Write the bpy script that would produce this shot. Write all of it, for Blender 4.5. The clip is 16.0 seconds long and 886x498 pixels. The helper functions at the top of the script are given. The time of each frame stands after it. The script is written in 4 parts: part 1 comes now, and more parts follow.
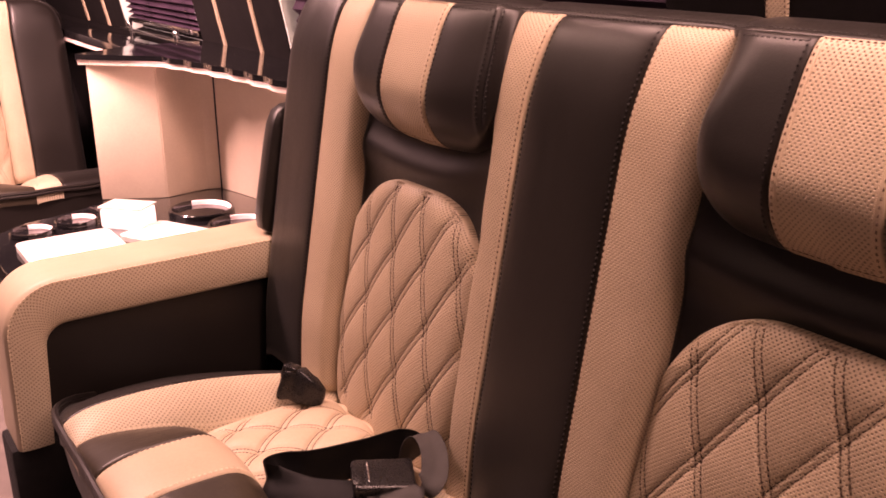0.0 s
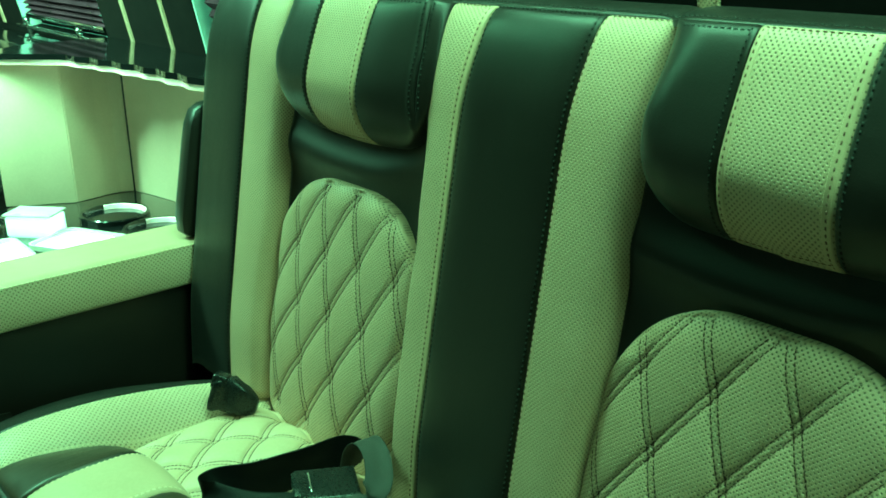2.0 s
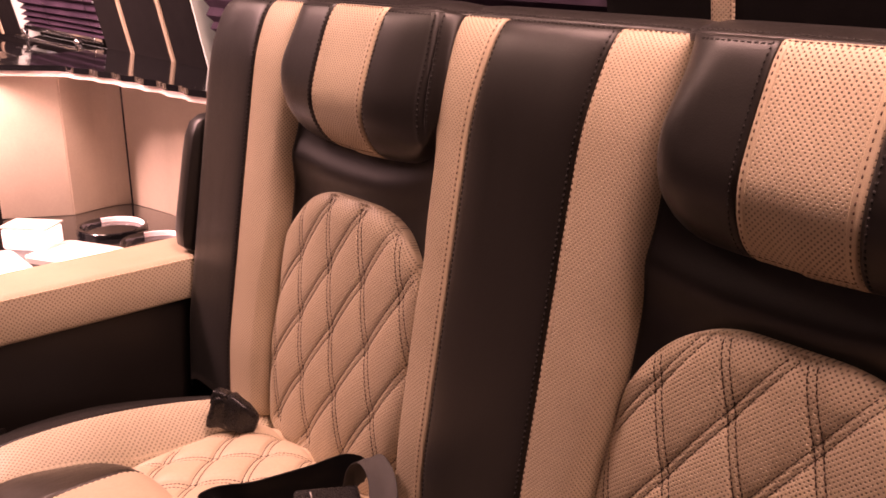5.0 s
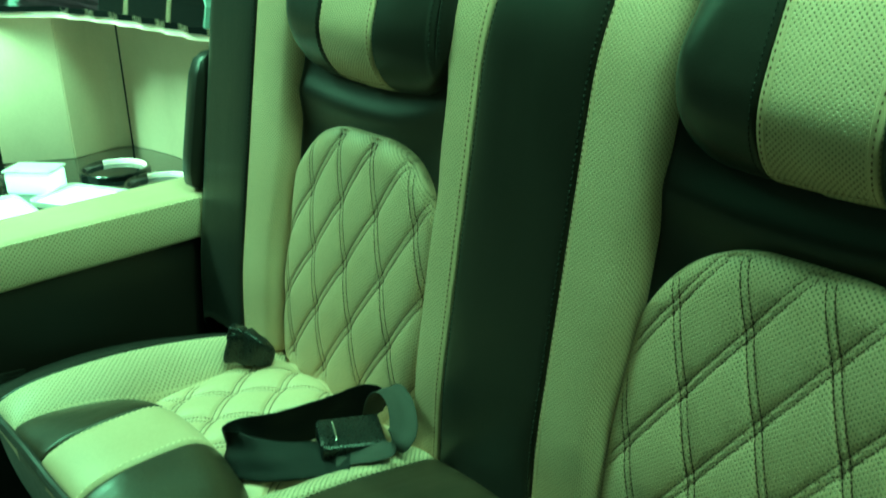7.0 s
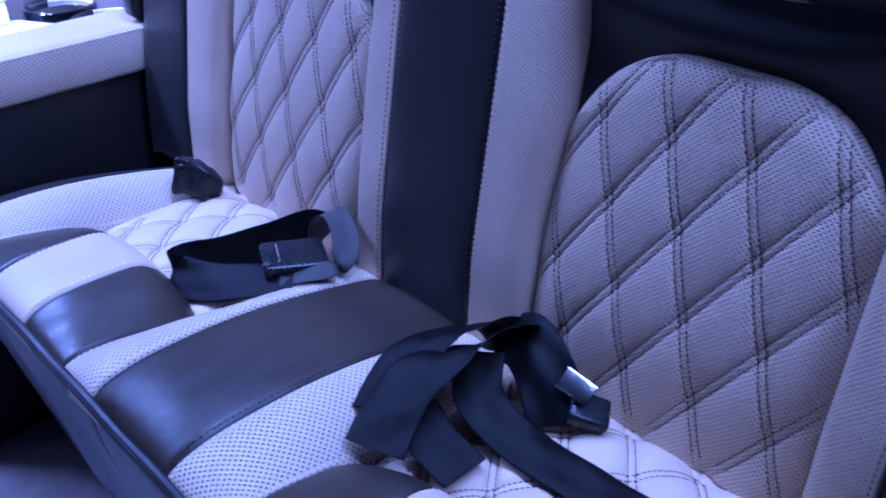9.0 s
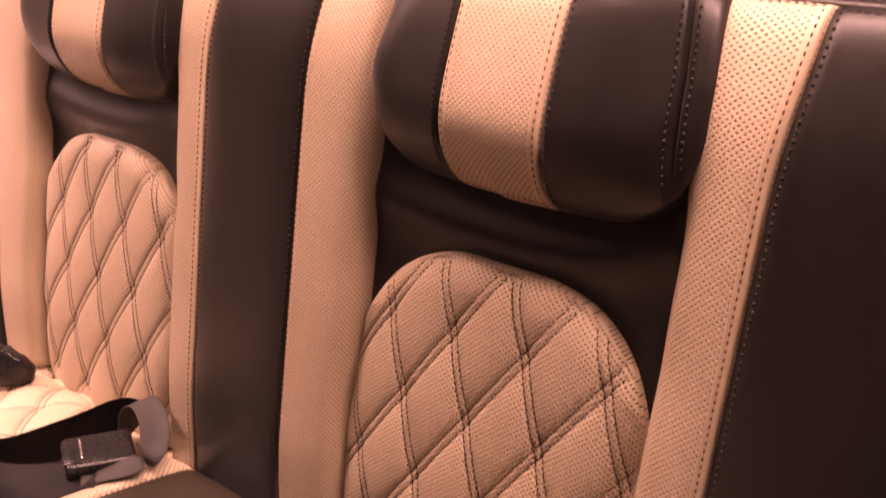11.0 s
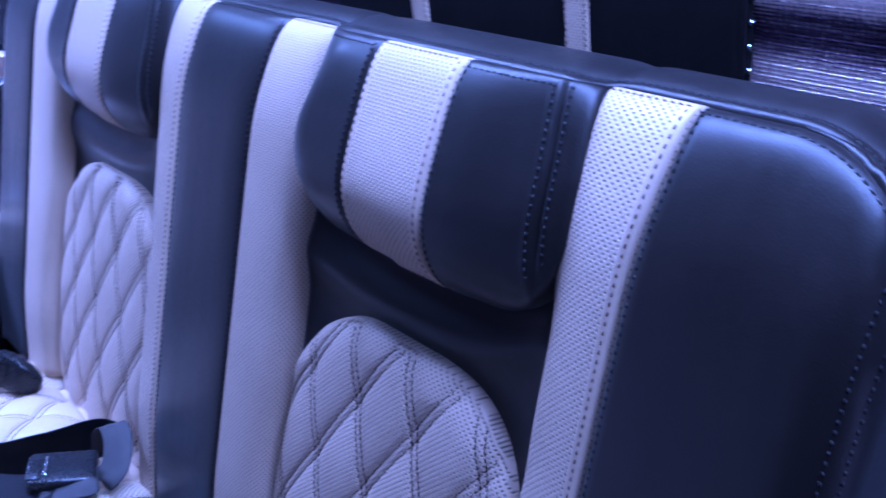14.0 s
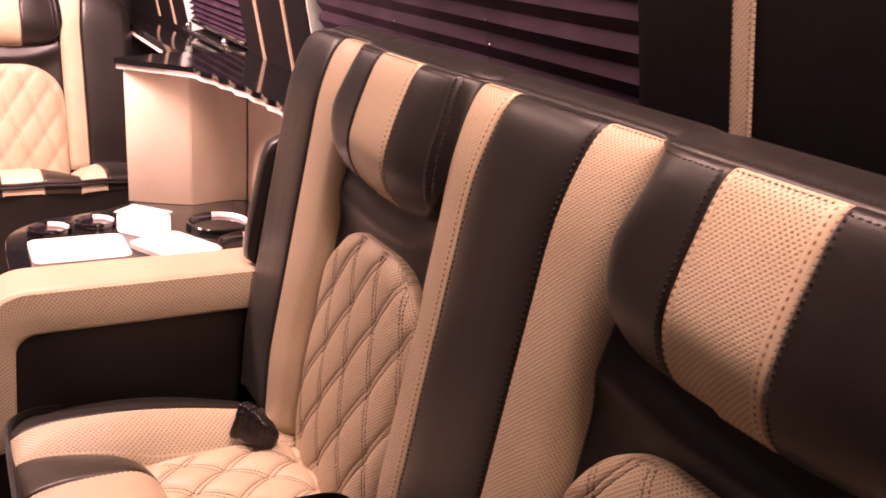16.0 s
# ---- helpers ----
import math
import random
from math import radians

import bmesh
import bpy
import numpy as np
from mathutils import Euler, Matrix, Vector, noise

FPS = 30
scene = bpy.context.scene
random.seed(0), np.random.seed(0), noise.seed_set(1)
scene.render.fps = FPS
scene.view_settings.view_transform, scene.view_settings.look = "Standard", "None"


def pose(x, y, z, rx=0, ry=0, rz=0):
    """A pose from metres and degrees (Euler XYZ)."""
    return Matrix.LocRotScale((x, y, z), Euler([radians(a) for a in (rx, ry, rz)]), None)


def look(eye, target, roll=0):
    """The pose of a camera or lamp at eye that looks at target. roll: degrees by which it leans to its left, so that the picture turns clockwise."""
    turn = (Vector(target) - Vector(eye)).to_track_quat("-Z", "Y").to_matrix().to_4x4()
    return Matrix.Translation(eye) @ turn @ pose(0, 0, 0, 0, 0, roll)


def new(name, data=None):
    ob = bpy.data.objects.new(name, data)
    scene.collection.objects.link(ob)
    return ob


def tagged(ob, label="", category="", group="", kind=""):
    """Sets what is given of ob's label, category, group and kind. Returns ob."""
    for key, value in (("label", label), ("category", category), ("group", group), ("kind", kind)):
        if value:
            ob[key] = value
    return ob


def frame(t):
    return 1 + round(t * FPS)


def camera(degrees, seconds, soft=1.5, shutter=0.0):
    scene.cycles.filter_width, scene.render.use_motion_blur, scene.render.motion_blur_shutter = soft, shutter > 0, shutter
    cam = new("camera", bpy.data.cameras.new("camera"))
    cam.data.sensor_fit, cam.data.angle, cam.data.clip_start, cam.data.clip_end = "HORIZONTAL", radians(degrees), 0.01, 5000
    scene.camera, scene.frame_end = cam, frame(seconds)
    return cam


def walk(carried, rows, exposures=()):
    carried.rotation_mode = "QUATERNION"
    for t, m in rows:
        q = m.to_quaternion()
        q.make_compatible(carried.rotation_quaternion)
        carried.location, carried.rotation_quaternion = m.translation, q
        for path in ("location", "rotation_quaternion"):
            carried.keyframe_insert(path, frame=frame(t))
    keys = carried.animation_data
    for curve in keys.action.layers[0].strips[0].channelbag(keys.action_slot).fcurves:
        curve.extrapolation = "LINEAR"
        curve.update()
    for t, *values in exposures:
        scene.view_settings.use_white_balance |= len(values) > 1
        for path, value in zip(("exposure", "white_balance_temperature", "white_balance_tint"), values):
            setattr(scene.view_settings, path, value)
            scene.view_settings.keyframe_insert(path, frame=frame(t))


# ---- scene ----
cam = camera(52.9, 16.0, soft=1.7, shutter=0.4)
PATH = [
    (0, (0.713, -0.617, 0.983), (-0.828, 0.479, 0.333), 0.1),
    (0.5, (0.75, -0.617, 0.992), (-0.777, 0.492, 0.333), -0.6),
    (1, (0.767, -0.618, 0.991), (-0.753, 0.501, 0.329), -1.1),
    (1.5, (0.73, -0.603, 0.981), (-0.77, 0.54, 0.314), -0.7),
    (2, (0.679, -0.619, 0.982), (-0.741, 0.622, 0.315), -0.1),
    (2.5, (0.657, -0.604, 0.968), (-0.763, 0.648, 0.324), 1.0),
    (3, (0.659, -0.599, 0.976), (-0.757, 0.661, 0.339), 1.0),
    (3.5, (0.667, -0.603, 0.979), (-0.755, 0.656, 0.351), 0.8),
    (4, (0.657, -0.62, 0.98), (-0.749, 0.654, 0.348), 0.7),
    (4.2, (0.659, -0.616, 0.978), (-0.756, 0.649, 0.346), 0.8),
    (6.3, (0.656, -0.629, 0.975), (-0.763, 0.621, 0.327), -0.2),
    (6.5, (0.655, -0.623, 0.973), (-0.767, 0.619, 0.315), -0.5),
    (7, (0.651, -0.643, 0.971), (-0.723, 0.596, 0.21), -0.7),
    (7.5, (0.648, -0.657, 0.954), (-0.689, 0.519, 0.045), -1.0),
    (8, (0.644, -0.667, 0.942), (-0.703, 0.458, -0.017), -1.9),
    (8.2, (0.651, -0.658, 0.935), (-0.685, 0.444, -0.064), -2.1),
    (10.3, (0.746, -0.583, 0.942), (-0.365, 0.741, -0.063), 0.6),
    (10.5, (0.747, -0.572, 0.95), (-0.387, 0.797, 0.034), 0.9),
    (11, (0.743, -0.559, 0.987), (-0.406, 0.879, 0.205), 0.6),
    (11.5, (0.753, -0.552, 1.002), (-0.424, 0.903, 0.297), -0.7),
    (12, (0.761, -0.543, 1.007), (-0.381, 0.938, 0.3), -0.4),
    (12.5, (0.781, -0.522, 1.008), (-0.352, 0.965, 0.297), -0.3),
    (13, (0.807, -0.489, 1.008), (-0.358, 0.969, 0.289), -0.9),
    (13.5, (0.837, -0.449, 1.013), (-0.367, 0.971, 0.282), -0.5),
    (14, (0.848, -0.423, 1.019), (-0.527, 0.826, 0.278), 2.0),
    (14.5, (0.818, -0.419, 1.037), (-0.699, 0.649, 0.291), 3.4),
    (15, (0.797, -0.425, 1.048), (-0.816, 0.555, 0.385), 3.2),
    (15.5, (0.777, -0.44, 1.052), (-0.86, 0.519, 0.42), 3.8),
    (16, (0.74, -0.462, 1.044), (-0.903, 0.474, 0.393), 4.4),
]

# The coloured lighting of the cabin runs through red, green and blue; the camera's white balance follows it.
GREENS = (0.20, 1.82, 3.43, 5.05, 6.67, 8.27, 9.87, 11.55, 13.12, 14.75)
BLUES = (0.76, 2.32, 3.95, 5.55, 7.18, 8.77, 10.42, 12.06, 13.66, 15.27)
REDS = (-0.4, 1.32, 2.86, 4.48, 6.10, 7.70, 9.30, 10.95, 12.62, 14.20, 15.86)
LOOKS = {"red": (0.0, 9600, 86), "green": (0.15, 5150, -118), "blue": (-0.33, 3640, 51)}
STARTS = sorted([(t, "green") for t in GREENS] + [(t, "blue") for t in BLUES] + [(t, "red") for t in REDS])
EXPOSURES = []


def balance(look_name, at):
    """The colour cast is stronger at the far seat than beside the white-lit bar."""
    kelvin, tint = LOOKS[look_name][1:]
    s = np.interp(at, (0.0, 8.0, 10.4, 11.0, 13.0, 14.3, 15.0, 16.0), (1.0, 1.0, 1.04, 1.1, 1.06, 1.0, 0.95, 0.86))
    return 1e6 / (153.85 + (1e6 / kelvin - 153.85) * s), 10 + (tint - 10) * s


for (start, name), (end, _) in zip(STARTS, STARTS[1:] + [(16.5, "")]):
    for at in (max(start + 0.05, 0.0), min(end - 0.05, 16.0)):
        stops, (kelvin, tint) = LOOKS[name][0], balance(name, at)
        EXPOSURES.append((at, stops + np.interp(at, (0.0, 6.0, 7.0, 8.0, 11.0, 14.4, 15.0, 16.0), (-0.42, -0.44, -0.54, -0.36, 0.14, 0.16, -0.50, -0.40)), kelvin, tint))
walk(cam, [(t, look(eye, target, roll)) for t, eye, target, roll in PATH], EXPOSURES)

# ---- world and lights ----
world = bpy.data.worlds.new("world")
scene.world = world
world.use_nodes = True
world.node_tree.nodes["Background"].inputs[0].default_value = (0.8, 0.75, 0.7, 1)
world.node_tree.nodes["Background"].inputs[1].default_value = 0.02


def area_lamp(name, eye, target, width, height, power, colour=(1, 1, 1)):
    data = bpy.data.lights.new(name, "AREA")
    data.shape, data.size, data.size_y, data.energy, data.color = "RECTANGLE", width, height, power, colour
    ob = new(name, data)
    ob.matrix_world = look(eye, target)
    return ob


area_lamp("cove_lamp", (0.46, -0.110, 1.500), (0.46, -0.125, 0.0), 1.7, 0.18, 24.0, (0.96, 0.97, 0.82))
area_lamp("front_lamp", (-1.05, -0.50, 1.63), (-1.02, -0.42, 0.0), 1.1, 0.10, 10.0, (0.92, 1.0, 0.82))
# Unseen fill, added to lift the far bench to its overexposed white.
area_lamp("far_bench_fill", (-1.22, -0.80, 1.62), (-2.05, -0.55, 0.50), 0.9, 0.10, 104.0, (1, 0.98, 0.92))
# Unseen low fill across the aisle, placed to glow in the dark end panel.
area_lamp("aisle_fill", (-0.10, -1.84, 0.10), (0.30, 0.0, 0.60), 1.6, 0.08, 0.55, (1, 0.94, 0.84))
# Unseen high fill from the opposite side, added to brighten the quilted fronts.
area_lamp("far_ceiling_fill", (0.45, -1.70, 1.52), (0.42, 0.0, 0.60), 1.9, 0.08, 0.85, (1, 0.94, 0.84))


# ---- materials ----
def material(name):
    m = bpy.data.materials.new(name)
    m.use_nodes = True
    nodes, links = m.node_tree.nodes, m.node_tree.links
    return m, nodes, links, nodes["Principled BSDF"]


def math_node(nodes, links, op, a, b=None, c=None):
    n = nodes.new("ShaderNodeMath")
    n.operation = op
    for i, v in enumerate((a, b, c)):
        if v is None:
            continue
        if isinstance(v, (int, float)):
            n.inputs[i].default_value = v
        else:
            links.new(v, n.inputs[i])
    return n.outputs[0]


def noise_node(nodes, links, coord, scale, detail=4.0, rough=0.55):
    n = nodes.new("ShaderNodeTexNoise")
    n.inputs["Scale"].default_value, n.inputs["Detail"].default_value, n.inputs["Roughness"].default_value = scale, detail, rough
    links.new(coord, n.inputs["Vector"])
    return n.outputs["Fac"]


def ramp_node(nodes, links, fac, stops):
    n = nodes.new("ShaderNodeValToRGB")
    while len(n.color_ramp.elements) < len(stops):
        n.color_ramp.elements.new(0.5)
    for e, (at, col) in zip(n.color_ramp.elements, stops):
        e.position, e.color = at, (*col, 1)
    links.new(fac, n.inputs[0])
    return n.outputs[0]


def bump_node(nodes, links, height, strength, distance, before=None):
    n = nodes.new("ShaderNodeBump")
    n.inputs["Strength"].default_value, n.inputs["Distance"].default_value = strength, distance
    links.new(height, n.inputs["Height"])
    if before is not None:
        links.new(before, n.inputs["Normal"])
    return n.outputs["Normal"]


def leather(name, low, high, rough=0.42, holes=(), grain=700.0, sheen=0.0, gloss=0.5, wrinkles=0.12, pebble=0.16, shade=0.22, patchy=0.20, pitch=0.0046):
    """Grained leather: pebbled relief, cloudy tone, and for the perforated kind a staggered field of punched holes."""
    m, nodes, links, bsdf = material(name)
    tex = nodes.new("ShaderNodeTexCoord")
    at = tex.outputs["Object"]
    cloud = noise_node(nodes, links, at, 9.0, 3.0)
    fine = noise_node(nodes, links, at, 260.0, 3.0)
    mix = math_node(nodes, links, "MULTIPLY_ADD", fine, 0.35, math_node(nodes, links, "MULTIPLY", cloud, 0.65))
    colour = ramp_node(nodes, links, mix, [(0.3, low), (0.7, high)])
    vor = nodes.new("ShaderNodeTexVoronoi")
    vor.inputs["Scale"].default_value = grain
    links.new(at, vor.inputs["Vector"])
    normal = bump_node(nodes, links, vor.outputs["Distance"], pebble, 0.0006)
    wrinkle = noise_node(nodes, links, at, 38.0, 4.0, 0.6)
    normal = bump_node(nodes, links, wrinkle, wrinkles, 0.004, normal)
    if holes:
        uv = nodes.new("ShaderNodeUVMap")
        sep = nodes.new("ShaderNodeSeparateXYZ")
        links.new(uv.outputs[0], sep.inputs[0])
        u = math_node(nodes, links, "DIVIDE", sep.outputs[0], pitch)
        v = math_node(nodes, links, "DIVIDE", sep.outputs[1], pitch / 2)
        row = math_node(nodes, links, "FLOOR", v)
        shift = math_node(nodes, links, "MULTIPLY", math_node(nodes, links, "MODULO", row, 2.0), 0.5)
        fu = math_node(nodes, links, "SUBTRACT", math_node(nodes, links, "FRACT", math_node(nodes, links, "ADD", u, shift)), 0.5)
        fv = math_node(nodes, links, "SUBTRACT", math_node(nodes, links, "FRACT", v), 0.5)
        du, dv = math_node(nodes, links, "MULTIPLY", fu, pitch), math_node(nodes, links, "MULTIPLY", fv, pitch / 2)
        d2 = math_node(nodes, links, "ADD", math_node(nodes, links, "MULTIPLY", du, du), math_node(nodes, links, "MULTIPLY", dv, dv))
        dist = math_node(nodes, links, "SQRT", d2)
        step = nodes.new("ShaderNodeMapRange")
        step.inputs["From Min"].default_value, step.inputs["From Max"].default_value = holes[:2]
        step.inputs["To Min"].default_value, step.inputs["To Max"].default_value = 0.0, 1.0
        links.new(dist, step.inputs["Value"])
        hole = nodes.new("ShaderNodeMix")
        hole.data_type = "RGBA"
        links.new(step.outputs[0], hole.inputs["Factor"])
        hole.inputs["A"].default_value = (*[c * shade for c in low], 1)
        links.new(colour, hole.inputs["B"])
        colour = hole.outputs["Result"]
        normal = bump_node(nodes, links, step.outputs[0], 0.9, holes[2], normal)
    links.new(colour, bsdf.inputs["Base Color"])
    bsdf.inputs["Roughness"].default_value = rough
    streak = nodes.new("ShaderNodeMapping")
    streak.inputs["Scale"].default_value = (60, 9, 9)
    links.new(at, streak.inputs["Vector"])
    worn = noise_node(nodes, links, streak.outputs[0], 1.0, 5.0, 0.65)
    uneven = math_node(nodes, links, "MULTIPLY_ADD", worn, patchy, rough - patchy * 0.5 - 0.11)
    links.new(math_node(nodes, links, "MULTIPLY_ADD", fine, 0.22, uneven), bsdf.inputs["Roughness"])
    bsdf.inputs["Specular IOR Level"].default_value = gloss
    bsdf.inputs["Sheen Weight"].default_value = sheen
    bsdf.inputs["Sheen Roughness"].default_value = 0.4
    links.new(normal, bsdf.inputs["Normal"])
    return m


def simple(name, low, high, rough=0.5, metallic=0.0, scale=60.0, bump=0.1, depth=0.001, coat=0.0, gloss=0.5):
    m, nodes, links, bsdf = material(name)
    tex = nodes.new("ShaderNodeTexCoord")
    fine = noise_node(nodes, links, tex.outputs["Object"], scale, 5.0)
    big = noise_node(nodes, links, tex.outputs["Object"], scale * 0.08, 3.0)
    mix = math_node(nodes, links, "MULTIPLY_ADD", fine, 0.5, math_node(nodes, links, "MULTIPLY", big, 0.5))
    links.new(ramp_node(nodes, links, mix, [(0.3, low), (0.7, high)]), bsdf.inputs["Base Color"])
    links.new(math_node(nodes, links, "MULTIPLY_ADD", fine, 0.2, rough - 0.1), bsdf.inputs["Roughness"])
    links.new(bump_node(nodes, links, fine, bump, depth), bsdf.inputs["Normal"])
    bsdf.inputs["Metallic"].default_value = metallic
    bsdf.inputs["Coat Weight"].default_value = coat
    bsdf.inputs["Specular IOR Level"].default_value = gloss
    return m


def woven(name, low, high, rough=0.7, pitch=0.0016, gloss=0.0, shine=0.14):
    """Ribbed webbing or cloth: fine cross ribs along the UV length."""
    m, nodes, links, bsdf = material(name)
    uv = nodes.new("ShaderNodeUVMap")
    sep = nodes.new("ShaderNodeSeparateXYZ")
    links.new(uv.outputs[0], sep.inputs[0])
    a = math_node(nodes, links, "SINE", math_node(nodes, links, "MULTIPLY", sep.outputs[0], 6.2832 / pitch))
    b = math_node(nodes, links, "SINE", math_node(nodes, links, "MULTIPLY", sep.outputs[1], 6.2832 / pitch))
    w = math_node(nodes, links, "MULTIPLY", a, b)
    tex = nodes.new("ShaderNodeTexCoord")
    big = noise_node(nodes, links, tex.outputs["Object"], 14.0, 4.0)
    mix = math_node(nodes, links, "MULTIPLY_ADD", w, 0.15, big)
    links.new(ramp_node(nodes, links, mix, [(0.3, low), (0.7, high)]), bsdf.inputs["Base Color"])
    bsdf.inputs["Roughness"].default_value = rough
    bsdf.inputs["Sheen Weight"].default_value = gloss
    bsdf.inputs["Specular IOR Level"].default_value = shine
    links.new(bump_node(nodes, links, w, 0.3, 0.0005), bsdf.inputs["Normal"])
    return m


def glowing(name, colour, strength, uneven=0.0):
    """A lit surface; uneven ones fade out in places, as a strip of single diodes does."""
    m, nodes, links, bsdf = material(name)
    tex = nodes.new("ShaderNodeTexCoord")
    cloud = noise_node(nodes, links, tex.outputs["Object"], 25.0, 2.0)
    bsdf.inputs["Base Color"].default_value = (*colour, 1)
    bsdf.inputs["Emission Color"].default_value = (*colour, 1)
    level = math_node(nodes, links, "MULTIPLY_ADD", cloud, strength, strength * 0.5)
    if uneven:
        patches = noise_node(nodes, links, tex.outputs["Object"], uneven, 1.0)
        level = math_node(nodes, links, "MULTIPLY", level, math_node(nodes, links, "MULTIPLY_ADD", math_node(nodes, links, "MAXIMUM", math_node(nodes, links, "SUBTRACT", patches, 0.40), 0.0), 9.0, 0.12))
    links.new(level, bsdf.inputs["Emission Strength"])
    bsdf.inputs["Roughness"].default_value = 0.25
    return m


DARK = leather("dark_leather", (0.0062, 0.0048, 0.0040), (0.0120, 0.0094, 0.0080), 0.40, sheen=0.07, gloss=0.44, wrinkles=0.05, pebble=0.10)
TAN = leather("tan_leather", (0.46, 0.355, 0.245), (0.56, 0.445, 0.32), 0.46)
TAN_HOLES = leather("perforated_tan_leather", (0.46, 0.355, 0.245), (0.56, 0.445, 0.32), 0.48, holes=(0.00036, 0.00104, 0.0009), shade=0.32)
# Coarser holes; the paler base puts the seat's brighter light into the colour.
TAN_SEAT_LIT = leather("lit_coarse_perforated_tan_leather", (0.52, 0.425, 0.30), (0.62, 0.515, 0.38), 0.46, holes=(0.00048, 0.00145, 0.0018), shade=0.42, pitch=0.0064)
# Scuffed seat leather; its base is also raised in place of overhead sheen.
DARK_WORN_LIT = leather("lit_worn_dark_leather", (0.017, 0.0126, 0.0085), (0.045, 0.0345, 0.0235), 0.40, gloss=0.40, wrinkles=0.16, pebble=0.08, patchy=0.5)
THREAD_DARK = simple("dark_thread", (0.0015, 0.0012, 0.001), (0.004, 0.003, 0.0025), 0.85, scale=900)
THREAD_BROWN = simple("brown_thread", (0.07, 0.035, 0.024), (0.13, 0.07, 0.045), 0.7, scale=900)
THREAD_QUILT = simple("maroon_thread", (0.042, 0.023, 0.016), (0.080, 0.045, 0.032), 0.8, scale=900)
THREAD_TAN = simple("tan_thread", (0.60, 0.49, 0.35), (0.76, 0.65, 0.49), 0.7, scale=900)
WEB = woven("belt_webbing", (0.0018, 0.0018, 0.0020), (0.0045, 0.0042, 0.0046), 0.40, 0.0018, 0.0, shine=0.13)
WEB_GREY = woven("grey_belt_webbing", (0.035, 0.033, 0.033), (0.065, 0.062, 0.060), 0.5, 0.0018, 0.0)
PLASTIC = simple("black_plastic", (0.006, 0.006, 0.0065), (0.013, 0.013, 0.0135), 0.28, scale=400, bump=0.05, gloss=0.32)
CHROME = simple("chrome", (0.75, 0.75, 0.76), (0.86, 0.86, 0.87), 0.16, 1.0, scale=80, bump=0.01)
CARPET = simple("black_carpet", (0.006, 0.006, 0.007), (0.018, 0.017, 0.018), 0.95, scale=900, bump=0.8, depth=0.003)
FLOORING = simple("floor_vinyl", (0.13, 0.11, 0.10), (0.24, 0.20, 0.18), 0.35, scale=30, bump=0.05)
SUEDE = simple("dark_suede", (0.006, 0.0050, 0.0054), (0.012, 0.0102, 0.0106), 0.85, scale=500, bump=0.3, gloss=0.12)
BLACK_GLASS = simple("black_glass", (0.006, 0.006, 0.007), (0.012, 0.012, 0.013), 0.1, scale=8, bump=0.0, coat=0.5)
CABINET = simple("cream_leatherette", (0.70, 0.56, 0.44), (0.78, 0.64, 0.51), 0.5, scale=220, bump=0.08)
BLIND = woven("plum_blind_cloth", (0.026, 0.014, 0.025), (0.054, 0.030, 0.050), 0.6, 0.003)
PALE = simple("pale_window_jamb", (0.55, 0.62, 0.58), (0.68, 0.74, 0.70), 0.5)
LINER = simple("grey_headliner", (0.10, 0.095, 0.09), (0.16, 0.15, 0.145), 0.9, scale=300, bump=0.4)
ACRYLIC = glowing("lit_white_acrylic", (1.0, 0.97, 0.92), 2.0)
FROSTED = simple("frosted_acrylic", (0.62, 0.58, 0.54), (0.78, 0.74, 0.70), 0.3, scale=40, bump=0.02)
LED = glowing("led_strip", (1.0, 0.80, 0.72), 0.42, 7.0)
RING = glowing("lit_cup_ring", (0.95, 0.80, 0.80), 0.36, 16.0)
DAY = glowing("daylight_backdrop", (0.85, 0.95, 0.92), 1.2)

TINT, nodes, links, bsdf = material("tinted_glass")
bsdf.inputs["Base Color"].default_value = (0.62, 0.66, 0.66, 1)
bsdf.inputs["Transmission Weight"].default_value = 1.0
bsdf.inputs["Roughness"].default_value = 0.02


# ---- mesh helpers ----
IDENT = Matrix.Identity(4)


def thing(name, at, label, category, group="", kind=""):
    ob = new(name)
    ob.location = at
    ob.empty_display_size = 0.05
    return tagged(ob, label, category, group, kind)


def hang(ob, parent):
    """Parts are modelled in world places; their parent only holds them."""
    ob.parent = parent
    if parent.data is None:
        ob.matrix_parent_inverse = Matrix.Translation(parent.location).inverted()


def mesh_part(name, verts, faces, mat, parent=None, label="", uvs=None, smooth=True):
    me = bpy.data.meshes.new(name)
    me.from_pydata([tuple(v) for v in verts], [], faces)
    if uvs is not None:
        layer = me.uv_layers.new(name="UVMap")
        loops = np.empty(len(me.loops), dtype=np.int32)
        me.loops.foreach_get("vertex_index", loops)
        layer.data.foreach_set("uv", np.asarray(uvs, dtype=np.float32)[loops].ravel())
    if smooth:
        me.polygons.foreach_set("use_smooth", [True] * len(me.polygons))
    me.materials.append(mat)
    me.update()
    ob = new(name, me)
    if parent is not None:
        hang(ob, parent)
    return tagged(ob, label)


def part(name, bm, mat, parent=None, label="", smooth=True, bevel=0.0, segments=2):
    if bevel:
        bmesh.ops.bevel(bm, geom=list(bm.edges), offset=bevel, segments=segments, profile=0.6, affect="EDGES", clamp_overlap=True)
    bmesh.ops.recalc_face_normals(bm, faces=bm.faces)
    me = bpy.data.meshes.new(name)
    bm.to_mesh(me)
    bm.free()
    if smooth:
        me.polygons.foreach_set("use_smooth", [True] * len(me.polygons))
        me.set_sharp_from_angle(angle=radians(38))
    me.materials.append(mat)
    ob = new(name, me)
    if parent is not None:
        hang(ob, parent)
    return tagged(ob, label)


